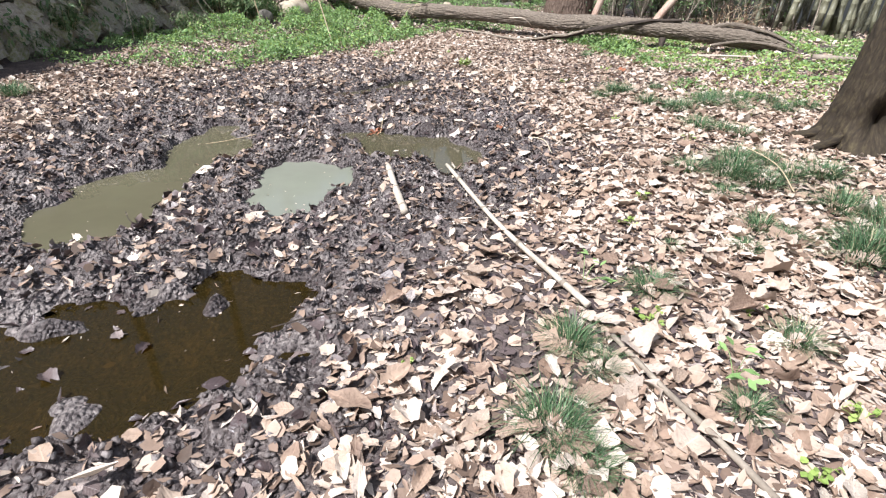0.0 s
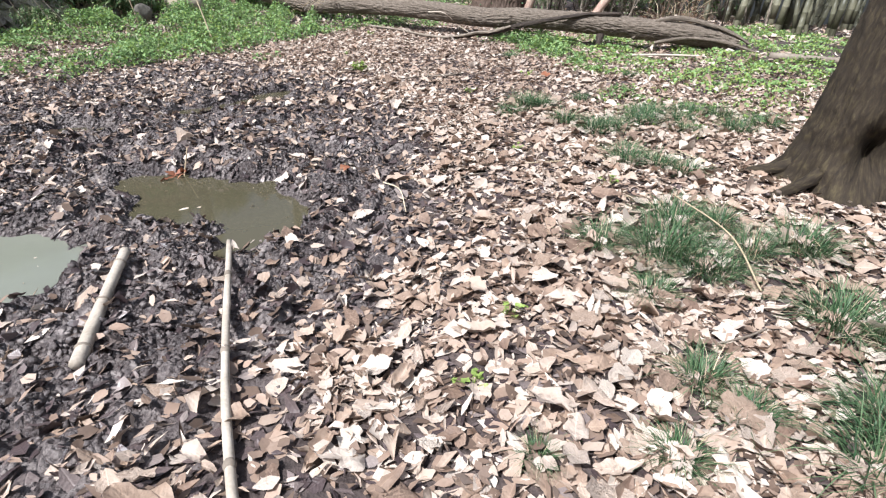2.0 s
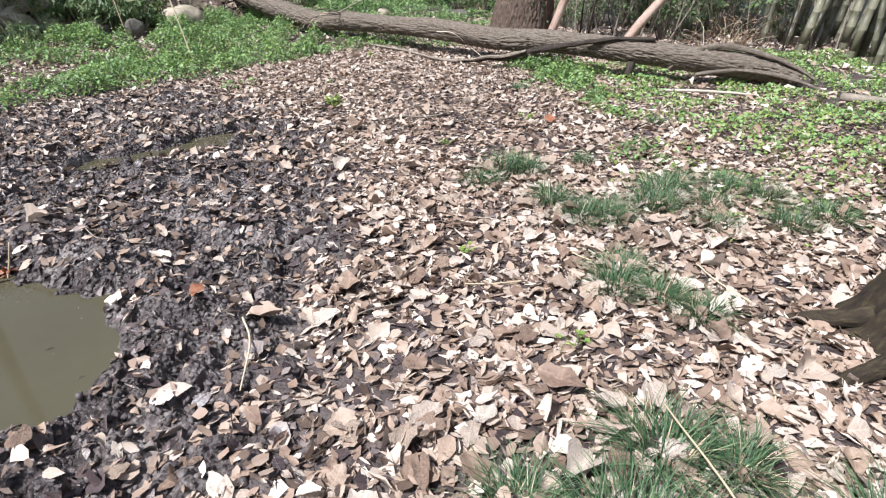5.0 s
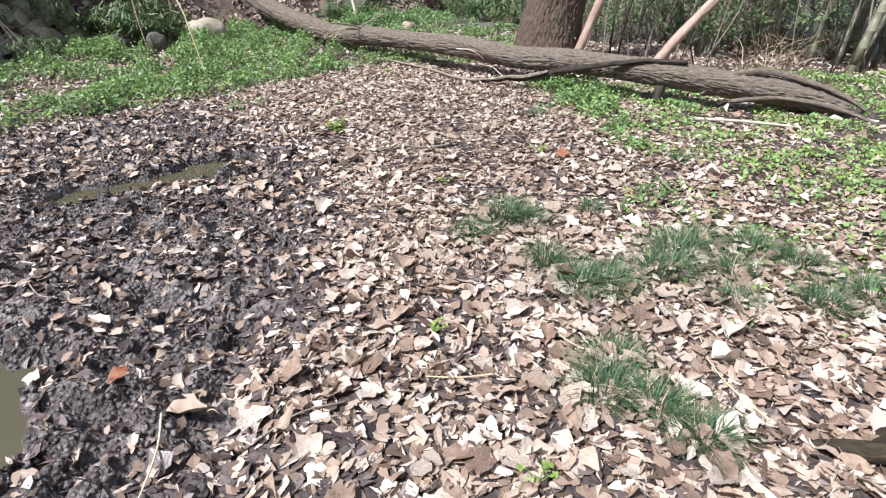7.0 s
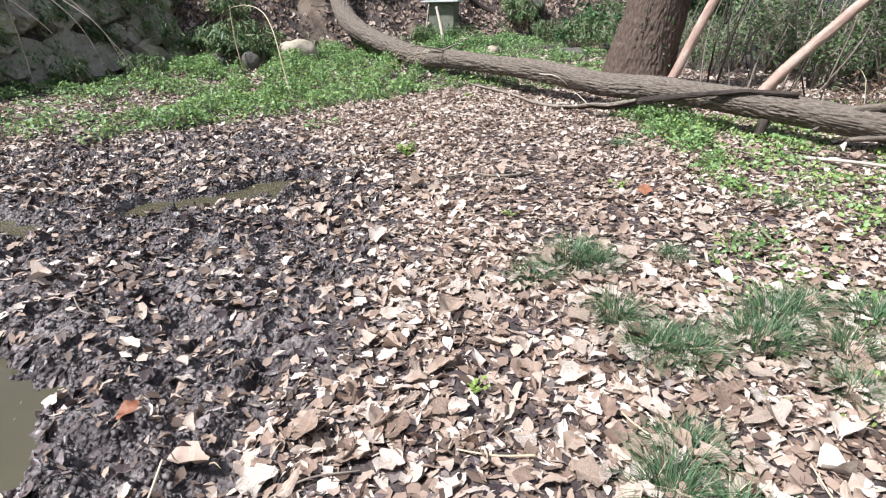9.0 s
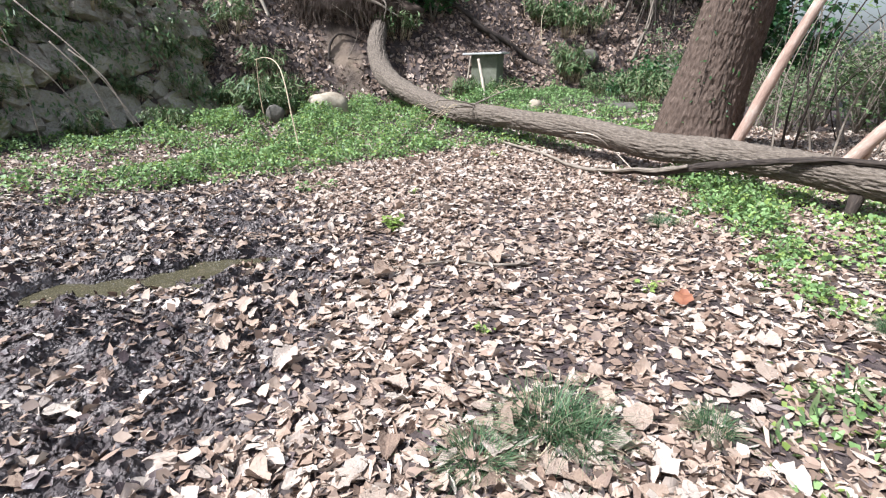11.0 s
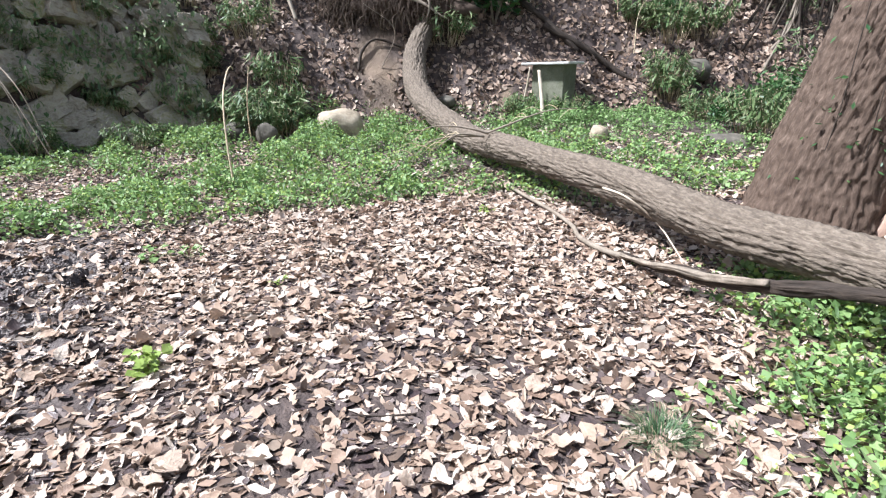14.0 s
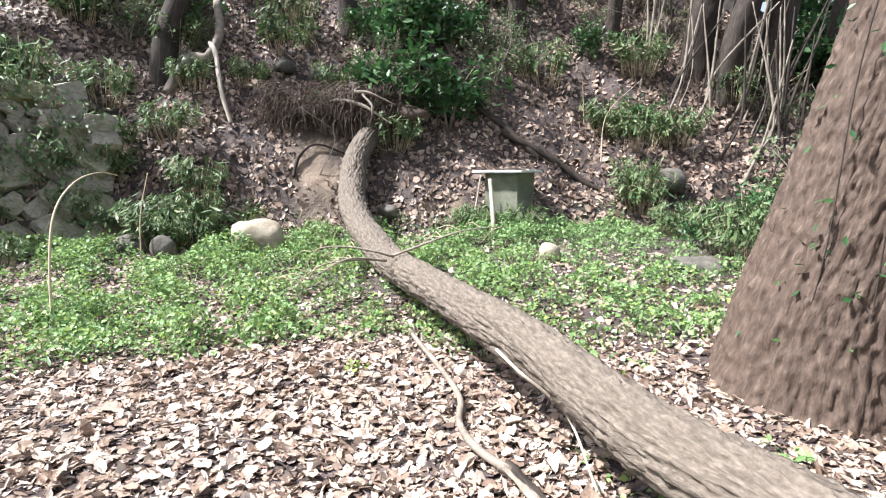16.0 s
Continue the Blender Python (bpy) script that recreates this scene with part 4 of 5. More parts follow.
seedling(0.36, 9.55, 0.13, LIME, "bright yellow-green seedling in dark mud", 22)
for sx, sy, s in ((1.72, 7.95, 0.07), (2.56, 8.91, 0.1), (-1.2, 10.4, 0.14), (-1.0, 10.6, 0.12), (0.1, 10.6, 0.06), (1.85, 5.9, 0.06), (1.2, 3.2, 0.06), (1.4, 3.6, 0.06), (0.95, 2.1, 0.08), (1.5, 2.2, 0.06), (-0.15, 1.8, 0.04), (1.55, 1.5, 0.07), (1.25, 1.25, 0.07), (2.3, 5.0, 0.07), (0.35, 12.9, 0.1)):
    seedling(sx, sy, s, HERB if s > 0.11 else LIME, "small fresh green seedling among dry leaves", 7)
for sx, sy in ((0.75, 2.5), (1.2, 1.75), (2.8, 12.85), (2.95, 13.3)):
    seedling(sx, sy, 0.16, HERB, "sprig of broad green blades", 4, OVAL, "sprig")

# ---------------------------------------------------------------- sticks on the ground
def ground_stick(rows, r0, r1, mat, words, name="stick", nodes=0, sides=10):
    """A stick lying on the ground through rows of x, y, lift."""
    z = [ground_at(p[0], p[1]) for p in rows]
    t = thing(name, rows[0][0], rows[0][1], z[0], words, "stick")
    pts = [(p[0], p[1], max(q, -0.05) + p[2], r0 + (r1 - r0) * k / (len(rows) - 1)) for k, (p, q) in enumerate(zip(rows, z))]
    tube("shaft", under(t, pts), mat, t, n=40, sides=sides, bark=0.05 * r0, seed=31)
    for k in range(nodes):
        a = spline(np.array(under(t, pts)), 60)[int(8 + 44 * k / max(1, nodes - 1))]
        b = spline(np.array(under(t, pts)), 60)[int(9 + 44 * k / max(1, nodes - 1))]
        tube("node", [(*a[:3], a[3] * 1.03), (*(0.5 * (a + b))[:3], a[3] * 1.28), (*b[:3], a[3] * 1.03)], TWIG, t, n=7, sides=10)
    return t


ground_stick([(-0.45, 4.28, 0.03), (-0.36, 3.85, 0.03), (-0.26, 3.42, 0.025)], 0.023, 0.027, STICK, "short pale weathered bamboo cane lying in mud", "cane", 3)
ground_stick([(0.03, 4.4, 0.05), (0.36, 3.17, 0.045), (0.70, 2.2, 0.04)], 0.0145, 0.017, STICK, "long pale weathered bamboo pole lying on mud and leaves", "cane", 4)
ground_stick([(0.76, 1.98, 0.03), (0.87, 1.66, 0.035), (0.96, 1.43, 0.03), (1.05, 1.15, 0.03)], 0.011, 0.013, TWIG, "thin weathered stick half under dry leaves")
ground_stick([(0.82, 8.62, 0.03), (1.2, 8.92, 0.03), (1.45, 8.95, 0.03), (1.72, 9.06, 0.03)], 0.008, 0.012, TWIG, "thin crooked twig on the leaves")
ground_stick([(0.1, 13.75, 0.04), (0.36, 13.55, 0.05), (0.9, 13.18, 0.05), (1.2, 12.95, 0.05), (1.38, 12.68, 0.05), (1.6, 12.52, 0.05), (1.85, 12.44, 0.05)], 0.016, 0.024, TWIG, "curved grey barkless branch on the leaves", "branch")
ground_stick([(2.5, 4.55, 0.14), (2.6, 4.1, 0.12), (2.55, 3.7, 0.06)], 0.0028, 0.0045, DRYSTALK, "thin pale dry stalk over the grass", "stalk")
ground_stick([(4.4, 10.35, 0.05), (4.9, 10.15, 0.06), (5.4, 9.9, 0.05)], 0.018, 0.014, STICK, "pale straight stick in front of the log")
ground_stick([(6.2, 9.6, 0.05), (6.6, 9.1, 0.07), (7.0, 8.6, 0.06)], 0.05, 0.04, TWIG, "grey branch on the herbs")
ground_stick([(1.45, 12.95, 0.42), (1.72, 12.72, 0.42), (1.97, 12.78, 0.22), (2.25, 12.5, 0.06)], 0.009, 0.006, PALEWOOD, "thin pale twig leaning on the log")
for k in range(46):
    sx, sy = rng.uniform(-3.5, 4.2), rng.uniform(1.2, 12.3)
    if float(in_pool(np.array(sx), np.array(sy))) < 1.1:
        continue
    a, ln = rng.uniform(0, 6.28), rng.uniform(0.15, 0.5)
    dx, dy = math.cos(a) * ln, math.sin(a) * ln
    ground_stick([(sx, sy, 0.02), (sx + dx * 0.5 - dy * 0.08, sy + dy * 0.5 + dx * 0.08, 0.03), (sx + dx, sy + dy, 0.02)], 0.005, 0.003, (TWIG, DRYSTALK, DARKWOOD)[k % 3], "thin broken twig lying on the leaf litter", "twig", sides=6)
red = thing("russet_leaf_cluster", -0.72, 5.68, ground_at(-0.72, 5.68), "wet russet leaf cluster at the puddle's edge", "leaf cluster")
m = 16
part("foliage", grid_mesh("foliage", *strewn(DEAD, np.stack([rng.normal(0, 0.06, m), rng.normal(0, 0.05, m), 0.02 + 0.05 * rng.random(m)], -1), rng.uniform(0, 6.28, m), rng.normal(0, 0.5, m), rng.normal(0, 0.5, m), rng.uniform(0.06, 0.1, m))), PETAL, red)
tube("stalk", [(0.05, 0, 0, 0.006), (0.07, 0.03, 0.1, 0.005), (0.1, 0.05, 0.22, 0.004)], DRYSTALK, red, n=8, sides=6)


# ---------------------------------------------------------------- rocks and the box
def rock_mesh(seed, sx, sy, sz, fine=3, rough=0.22):
    bm = bmesh.new()
    bmesh.ops.create_icosphere(bm, subdivisions=fine, radius=1)
    for v in bm.verts:
        p = v.co.copy()
        k = 1 + rough * noise.noise(p * 1.3 + Vector((seed * 3.1, 0, 0))) + 0.3 * rough * noise.noise(p * 4 + Vector((0, seed, 0)))
        f = max(abs(p.x), abs(p.y), abs(p.z))
        p = p * k * (0.82 + 0.18 / f)
        v.co = (p.x * sx, p.y * sy, p.z * sz)
    return bm


def rock(x, y, z, sx, sy, sz, turn, mat, words, seed):
    ob = part("rock", rock_mesh(seed, sx, sy, sz), mat)
    ob.location, ob.rotation_euler = (x, y, z), (0.1, 0.05, turn)
    return tagged(ob, words, "rock", "rocks at the bank")


rock(-3.76, 15.05, 0.45, 0.39, 0.27, 0.25, 0.75, BOULDER, "large pale rounded boulder beside green herbs", 1)
rock(0.1, 16.6, 0.42, 0.14, 0.12, 0.14, 0.3, BOULDER, "small pale rock in the herbs", 2)
rock(-6.55, 14.85, 1.6, 0.19, 0.17, 0.18, 0.2, BOULDER, "tan boulder lodged in the bank", 3)
rock(-6.1, 14.35, 0.8, 0.3, 0.25, 0.2, 0.9, GREYROCK, "grey stone at the foot of the bank", 4)
rock(-2.94, 16.95, 0.75, 0.16, 0.14, 0.1, 0.2, GREYROCK, "small grey stone in leaves", 5)
rock(0.6, 20.4, 1.3, 0.26, 0.22, 0.2, 0.5, GREYROCK, "brown rock on the leafy bank", 6)
rock(1.8, 16.9, 0.4, 0.3, 0.22, 0.14, 0.4, GREYROCK, "flat grey stones in the herbs", 7)
rock(-4.85, 13.8, 0.3, 0.24, 0.2, 0.2, 1.4, GREYROCK, "grey stone at the foot of the bank", 8)
rock(-4.2, 13.9, 0.35, 0.16, 0.14, 0.2, 0.4, GREYROCK, "grey stone among grass", 9)
for k, (dx, dy) in enumerate([(0, 0), (0.35, 0.28), (0.75, 0.2), (-0.5, 0.1), (-0.95, -0.35), (1.05, 0.4)]):
    bx, by = -5.0 + dx, 17.7 + dy
    rock(bx, by, ground_at(bx, by) + 0.12, 0.2 + 0.04 * (k % 3), 0.17, 0.14, 0.5 * k, GREYROCK, "weathered brown stone under the bank's roots", 12 + k)

box = thing("concrete_box", -1.47, 18.2, 0.42, "mossy concrete box with a pale slab lid at the bank's foot", "concrete box")


def slab_mesh(w, d, h, cut=0.012):
    bm = bmesh.new()
    bmesh.ops.create_cube(bm, size=1)
    bmesh.ops.scale(bm, vec=(w, d, h), verts=bm.verts)
    bmesh.ops.bevel(bm, geom=list(bm.edges), offset=cut, segments=2, affect="EDGES")
    bmesh.ops.subdivide_edges(bm, edges=list(bm.edges), cuts=2, use_grid_fill=True)
    for v in bm.verts:
        v.co += 0.008 * noise.noise_vector(v.co * 5)
    return bm


body = part("body", slab_mesh(0.62, 0.56, 1.2), CONCRETE, box, "", False)
body.location = (0.02, 0.1, 0.4)
lid = part("lid", slab_mesh(0.92, 0.74, 0.045), SLAB, box, "pale slab lid strewn with leaves", False)
lid.location, lid.rotation_euler = (0, 0.05, 1.0), (0, -0.03, 0)
m = 40
body = part("fallen_leaves", grid_mesh("fallen_leaves", *strewn(BITS, np.stack([rng.uniform(-0.45, 0.35, m), rng.uniform(-0.25, 0.35, m), 1.045 + 0.02 * rng.random(m)], -1), rng.uniform(0, 6.28, m), rng.normal(0, 0.2, m), rng.normal(0, 0.2, m), rng.uniform(0.06, 0.13, m))), BANKLEAF, box)
for a, b, r, words in (((-1.86, 17.72, 0.35), (-1.7, 17.8, 1.36), 0.016, "thin pale pole leaning on the box"), ((-1.2, 17.4, 0.3), (-1.5, 17.75, 1.3), 0.034, "pale bare pole leaning on the box")):
    t = thing("pole", *a, words, "pole")
    tube("shaft", under(t, [(*a, r), (*(0.5 * (np.array(a) + b) + (0.02, 0, 0)), r), (*b, r * 0.8)]), PALEWOOD, t, n=24, sides=10, bark=0.003)

# ---------------------------------------------------------------- roots on the bank
mass = thing("root_mass", -4.0, 17.3, 2.1, "overhanging mass of dark fibrous roots and earth above the log", "roots")
clump = part("earth_clump", rock_mesh(33, 1.15, 0.7, 0.3, 4, 0.9), ROOT, mass)
clump.location, clump.rotation_euler = (-0.35, 0.6, 0.45), (0.5, 0, 0.55)
fibres = []
for k in range(900):
    a = rng.uniform(-1.5, 1.1)
    s = np.array([-0.35 + 0.82 * a, 0.05 + 0.5 * a + rng.uniform(-0.25, 0.3), 0.5 + rng.uniform(-0.35, 0.35)])
    e = s + np.array([rng.normal(0.05, 0.15), -rng.uniform(0.05, 0.35), -rng.uniform(0.15, 0.75)])
    c = 0.5 * (s + e) + rng.normal(0, 0.06, 3) + (0, -0.08, 0.1)
    w = rng.uniform(0.5, 1.6)
    fibres.append(tube_data([(*s, 0.007 * w), (*c, 0.005 * w), (*e, 0.002 * w)], 7, 4))
body = part("root_fringe", grid_mesh("root_fringe", *merged(fibres)), ROOT, mass)
body["kind"] = "stuff"
for k, pts in enumerate([[(-0.9, 0.1, 0.3, 0.012), (-0.4, -0.15, 0.5, 0.028), (0.2, -0.05, 0.4, 0.025), (0.7, 0.1, 0.1, 0.008)], [(0.3, 0.5, 0.75, 0.03), (0.2, 0.0, 0.6, 0.028), (0.5, -0.1, 0.35, 0.02), (0.45, -0.15, 0.0, 0.006)],
                         [(-0.2, 0.4, 0.8, 0.03), (0.0, 0.0, 0.65, 0.028), (0.35, 0.0, 0.6, 0.022), (0.75, 0.2, 0.4, 0.006)]]):
    tube("root", pts, TWIG, mass, n=30, sides=10, bark=0.006, seed=40 + k)


def bank_line(name, rows, r0, r1, mat, words, category="root", sides=12, bark=0.006):
    """A root or trunk on the bank through rows of x, y, lift above the ground."""
    z = [ground_at(p[0], p[1]) for p in rows]
    t = thing(name, rows[0][0], rows[0][1], z[0], words, category)
    pts = [(p[0], p[1], q + p[2], r0 + (r1 - r0) * k / (len(rows) - 1)) for k, (p, q) in enumerate(zip(rows, z))]
    tube("wood", under(t, pts), mat, t, n=50, sides=sides, bark=bark, seed=51)
    return t


bank_line("dark_trunk", [(-7.3, 15.6, -0.5), (-7.4, 15.8, 0.5), (-7.3, 16.1, 1.3), (-7.2, 16.3, 2.3), (-7.3, 16.6, 4.5)], 0.24, 0.16, DARKWOOD, "dark crooked trunk rooted high on the bank", "tree")
bank_line("twisted_root", [(-6.9, 15.5, 0.05), (-7.0, 16.0, 0.25), (-6.7, 16.2, 0.3), (-6.75, 16.5, 0.5), (-7.1, 16.7, 0.9)], 0.09, 0.07, TWIG, "pale twisted root on the bank")
bank_line("bare_root", [(-6.75, 16.3, 0.45), (-6.35, 16.15, 0.6), (-6.0, 16.0, 0.35), (-5.75, 16.0, 0.0)], 0.045, 0.03, PALEWOOD, "pale barkless root hanging down the bank")
bank_line("bank_root", [(-4.3, 19.2, 0.2), (-3.6, 19.1, 0.12), (-2.9, 19.2, 0.15), (-2.2, 19.4, 0.1), (-1.5, 19.5, 0.0)], 0.09, 0.05, DARKWOOD, "dark thick root running down the bank")
bank_line("bank_root", [(-2.2, 19.3, 0.1), (-1.4, 19.6, 0.1), (-0.6, 19.75, 0.06), (0.0, 19.9, 0.0)], 0.07, 0.03, DARKWOOD, "dark thick root running down the bank")
bank_line("bent_root", [(-4.5, 16.3, 0.02), (-4.55, 16.5, 0.12), (-4.45, 16.8, 0.12), (-4.1, 17.1, 0.06)], 0.026, 0.012, DARKWOOD, "curved root on bare clay")
for k, (tx, ty, lx, ly, r) in enumerate([(-5.9, 19.0, 0.1, 0.1, 0.22), (-3.2, 21.6, -0.3, 0.2, 0.2), (0.2, 23.2, 0.5, 0.3, 0.34), (0.9, 22.8, 0.6, 0.2, 0.26), (1.6, 23.3, 0.3, 0.2, 0.3), (2.6, 24.2, 0.2, 0.2, 0.22), (-8.8, 18.4, 0.2, 0.1, 0.25), (-9.3, 13.5, 0.0, 0.2, 0.2), (-1.5, 22.8, 0.3, 0.2, 0.16)]):
    bank_line("dark_trunk", [(tx, ty, -0.6), (tx + 0.3 * lx, ty + 0.3 * ly, 1.2), (tx + lx, ty + ly, 3.2), (tx + 1.6 * lx, ty + 1.5 * ly, 7)], r, 0.6 * r, DARKWOOD, "dark tree trunk high on the wooded bank", "tree", 20, 0.02)
for k in range(44):
    tx, ty = rng.uniform(-1.2, 2.6), rng.uniform(21.2, 23.4)
    bank_line("hanging_root", [(tx, ty, -0.02), (tx + rng.normal(0.15, 0.1), ty + 0.2, 0.8), (tx + rng.normal(0.3, 0.35), ty + 0.4, 2.4)], rng.uniform(0.012, 0.035), 0.01, (TWIG, DARKWOOD)[k % 2], "thin upright root and stem on the bank", "root", 7)

# ---------------------------------------------------------------- clods of churned mud
def clod_template(k):
    bm = bmesh.new()
    bmesh.ops.create_cube(bm, size=1)
    bmesh.ops.subdivide_edges(bm, edges=list(bm.edges), cuts=1, use_grid_fill=True)
    for v in bm.verts:
        v.co = v.co / max(0.8, v.co.length / 0.6) * 0.8 + 0.22 * noise.noise_vector(v.co * 2.1 + Vector((k * 7.0, 1, 2)))
    co, fa = np.array([v.co[:] for v in bm.verts]), np.array([[v.index for v in f.verts] for f in bm.faces])
    bm.free()
    return co * (1.0, 0.85, 0.55), fa


def crumb_template(k):
    r = np.random.default_rng(900 + k)
    co = np.array([(i, j, h) for h in (-0.5, 0.5) for j in (-0.5, 0.5) for i in (-0.5, 0.5)]) * (1, 0.8, 0.7) + 0.16 * r.normal(size=(8, 3))
    return co, np.array([(0, 2, 3, 1), (4, 5, 7, 6), (0, 1, 5, 4), (1, 3, 7, 5), (3, 2, 6, 7), (2, 0, 4, 6)])


CLODS = [clod_template(k) for k in range(8)]
CRUMBS = [crumb_template(k) for k in range(10)]
x, y = scatter(9000, -4.2, 2.0, 0.9, 10.5, lambda x, y: mud(x, y) * (in_pool(x, y) > 0.97) * np.clip(0.5 + 0.8 * vnoise(x, y, 0.35, 91), 0, 1))
n = len(x)
x2, y2 = scatter(48000, -4.2, 1.6, 0.9, 9.0, lambda x, y: mud(x, y) * (in_pool(x, y) > 0.95) * np.clip(0.45 + 0.9 * vnoise(x, y, 0.22, 92), 0.05, 1))
m = len(x2)
crumbs = strewn(CRUMBS, np.stack([x2, y2, height(x2, y2) + 0.003], -1), rng.uniform(0, 6.28, m), rng.normal(0, 0.5, m), rng.normal(0, 0.5, m), 0.008 + 0.022 * rng.random(m) ** 2)
tagged(part("mud_crumbs", grid_mesh("mud_crumbs", *crumbs), MUD, None, "", False), "small dark crumbs of churned wet mud", "mud", kind="stuff")
clods = part("mud_clods", grid_mesh("mud_clods", *strewn(CLODS, np.stack([x, y, height(x, y) + 0.002], -1), rng.uniform(0, 6.28, n), rng.normal(0, 0.3, n), rng.normal(0, 0.3, n), 0.014 + 0.034 * rng.random(n) ** 2.2)), MUD, None, "", False)
tagged(clods, "dark grey wet mud clods around the puddles", "mud", kind="stuff")


# ---------------------------------------------------------------- shrubs, dwarf bamboo, ferns
def shrub_parts(seed, r, h, leaves, size, templates, mat, stems=7):
    """Meshes of a loose bush: forked stems and leaves along them."""
    g = np.random.default_rng(seed)
    sticks, place = [], []
    for k in range(stems):
        a, out = g.uniform(0, 6.28), r * g.uniform(0.3, 1.0)
        top = np.array([out * math.cos(a), out * math.sin(a), h * g.uniform(0.5, 1.0)])
        mid = top * (0.4, 0.4, 0.6)
        sticks.append(tube_data([(0, 0, -0.05, 0.016), (*mid, 0.011), (*top, 0.004)], 6, 4))
        for q in range(5):
            u = g.uniform(0.3, 1.0)
            s = mid * min(1, u / 0.5) if u < 0.5 else mid + (top - mid) * (u - 0.5) * 2
            e = s + g.normal(0, 1, 3) * (0.3 * r, 0.3 * r, 0.18 * h)
            sticks.append(tube_data([(*s, 0.006), (*e, 0.002)], 2, 4))
            m = max(3, leaves // (stems * 5))
            w = g.random(m)[:, None]
            place.append(s + (e - s) * (0.25 + 0.85 * w) + g.normal(0, size * 0.6, (m, 3)))
    place = np.vstack(place)
    m = len(place)
    co = strewn(templates, place, g.uniform(0, 6.28, m), g.normal(-0.3, 0.5, m), g.normal(0, 0.5, m), g.uniform(0.6, 1.25, m) * size)
    return grid_mesh("branchwork", *merged(sticks)), grid_mesh("foliage", *co)


def plant(name, x, y, z, label, category, group, meshes, mats, s, turn):
    t = thing(name, x, y, z, label, category, group)
    for me, mat, what in zip(meshes, mats, ("branchwork", "foliage")):
        part(what, me, mat, t)
    t.scale, t.rotation_euler = (s, s, s), (0, 0, turn)
    return t


EVERGREEN = [plant("shrub", -4.0, 18.5, ground_at(-4.0, 18.5), "dark glossy evergreen shrub on the bank", "shrub", "shrubs on the bank", shrub_parts(500 + k, 0.75, 1.1, 760, 0.13, OVAL, SHRUB), (TWIG, SHRUB), 1.0, k) for k in range(3)]
BRUSH = [plant("brush", 3.0, 20.5, ground_at(3.0, 20.5), "loose grey-green brush with thin twigs", "shrub", "brush behind the log", shrub_parts(520 + k, 0.9, 1.6, 520, 0.09, OVAL, SASA, 9), (TWIG, SASA), 1.0, k) for k in range(3)]


def sasa_mesh(seed, r, h, n):
    g = np.random.default_rng(seed)
    sticks, place, yaw, tilt = [], [], [], []
    for k in range(n):
        a, o = g.uniform(0, 6.28), r * math.sqrt(g.random())
        b = np.array([o * math.cos(a), o * math.sin(a), -0.03])
        t = b + np.array([0.5 * h * math.cos(a) * g.uniform(0.2, 1), 0.5 * h * math.sin(a) * g.uniform(0.2, 1), h * g.uniform(0.5, 1)])
        sticks.append(tube_data([(*b, 0.005), (*(0.5 * (b + t) + (0, 0, 0.1 * h)), 0.004), (*t, 0.002)], 5, 4))
        for q in range(9):
            u = g.uniform(0.35, 1.05)
            place.append(b + (t - b) * u + g.normal(0, 0.03, 3) + (0, 0, 0.1 * h * (1 - abs(2 * u - 1))))
            yaw.append(a + g.normal(0, 0.9)), tilt.append(g.normal(-0.55, 0.35))
    m = len(place)
    co = strewn(LANCE, np.array(place), np.array(yaw), np.array(tilt), g.normal(0, 0.4, m), g.uniform(0.12, 0.26, m))
    return grid_mesh("branchwork", *merged(sticks)), grid_mesh("foliage", *co)


DWARF = [plant("dwarf_bamboo", -4.6, 14.6, ground_at(-4.6, 14.6), "arching clump of narrow-leaved dwarf bamboo", "dwarf bamboo", "dwarf bamboo clumps", sasa_mesh(540 + k, 0.3, 0.75, 45), (DRYSTALK, SASA), 1.0, k) for k in range(3)]


def set_out(templates, spots):
    """Copies of plants at rows of x, y, size; the first ones take the templates themselves."""
    for k, (px, py, s) in enumerate(spots):
        z = ground_at(px, py)
        if k < len(templates):
            ob = templates[k]
            ob.location, ob.scale = (px, py, z), (s, s, s)
        else:
            copy_thing(templates[k % len(templates)], pose(px, py, z, 0, 0, 67.0 * k)).scale = (s, s, s)


spots = [(-3.7, 18.2, 1.5), (-4.5, 18.9, 1.6), (-3.0, 18.7, 1.2), (-5.2, 19.0, 0.9), (-3.9, 18.2, 0.55), (-8.2, 13.6, 0.6), (-8.9, 15.0, 0.7), (1.9, 19.3, 0.7), (2.3, 20.6, 0.9), (-0.2, 21.2, 0.6), (-1.6, 21.9, 0.7), (-7.6, 12.0, 0.6), (-7.7, 10.0, 0.7), (-7.8, 8.0, 0.7), (3.2, 18.6, 0.9), (1.6, 18.0, 0.5)]
for k in range(70):
    px, py = rng.uniform(-10, 4), rng.uniform(12.5, 26)
    d = float(bank_distance(np.array(px), np.array(py)))
    if 2.6 < d < 8:
        spots.append((px, py, rng.uniform(0.4, 1.1)))
spots += [(2.6, 24.3, 1.5), (3.4, 24.6, 1.7), (4.3, 24.8, 1.7), (3.0, 25.6, 1.9), (3.9, 26.0, 2.0), (5.0, 25.6, 1.8), (3.3, 27.5, 2.8), (4.6, 28.0, 3.0), (2.2, 27.0, 2.4), (6.0, 27.5, 3.0), (3.8, 30.0, 4.0), (5.4, 31.0, 4.2)]
set_out(EVERGREEN, spots)
spots = []
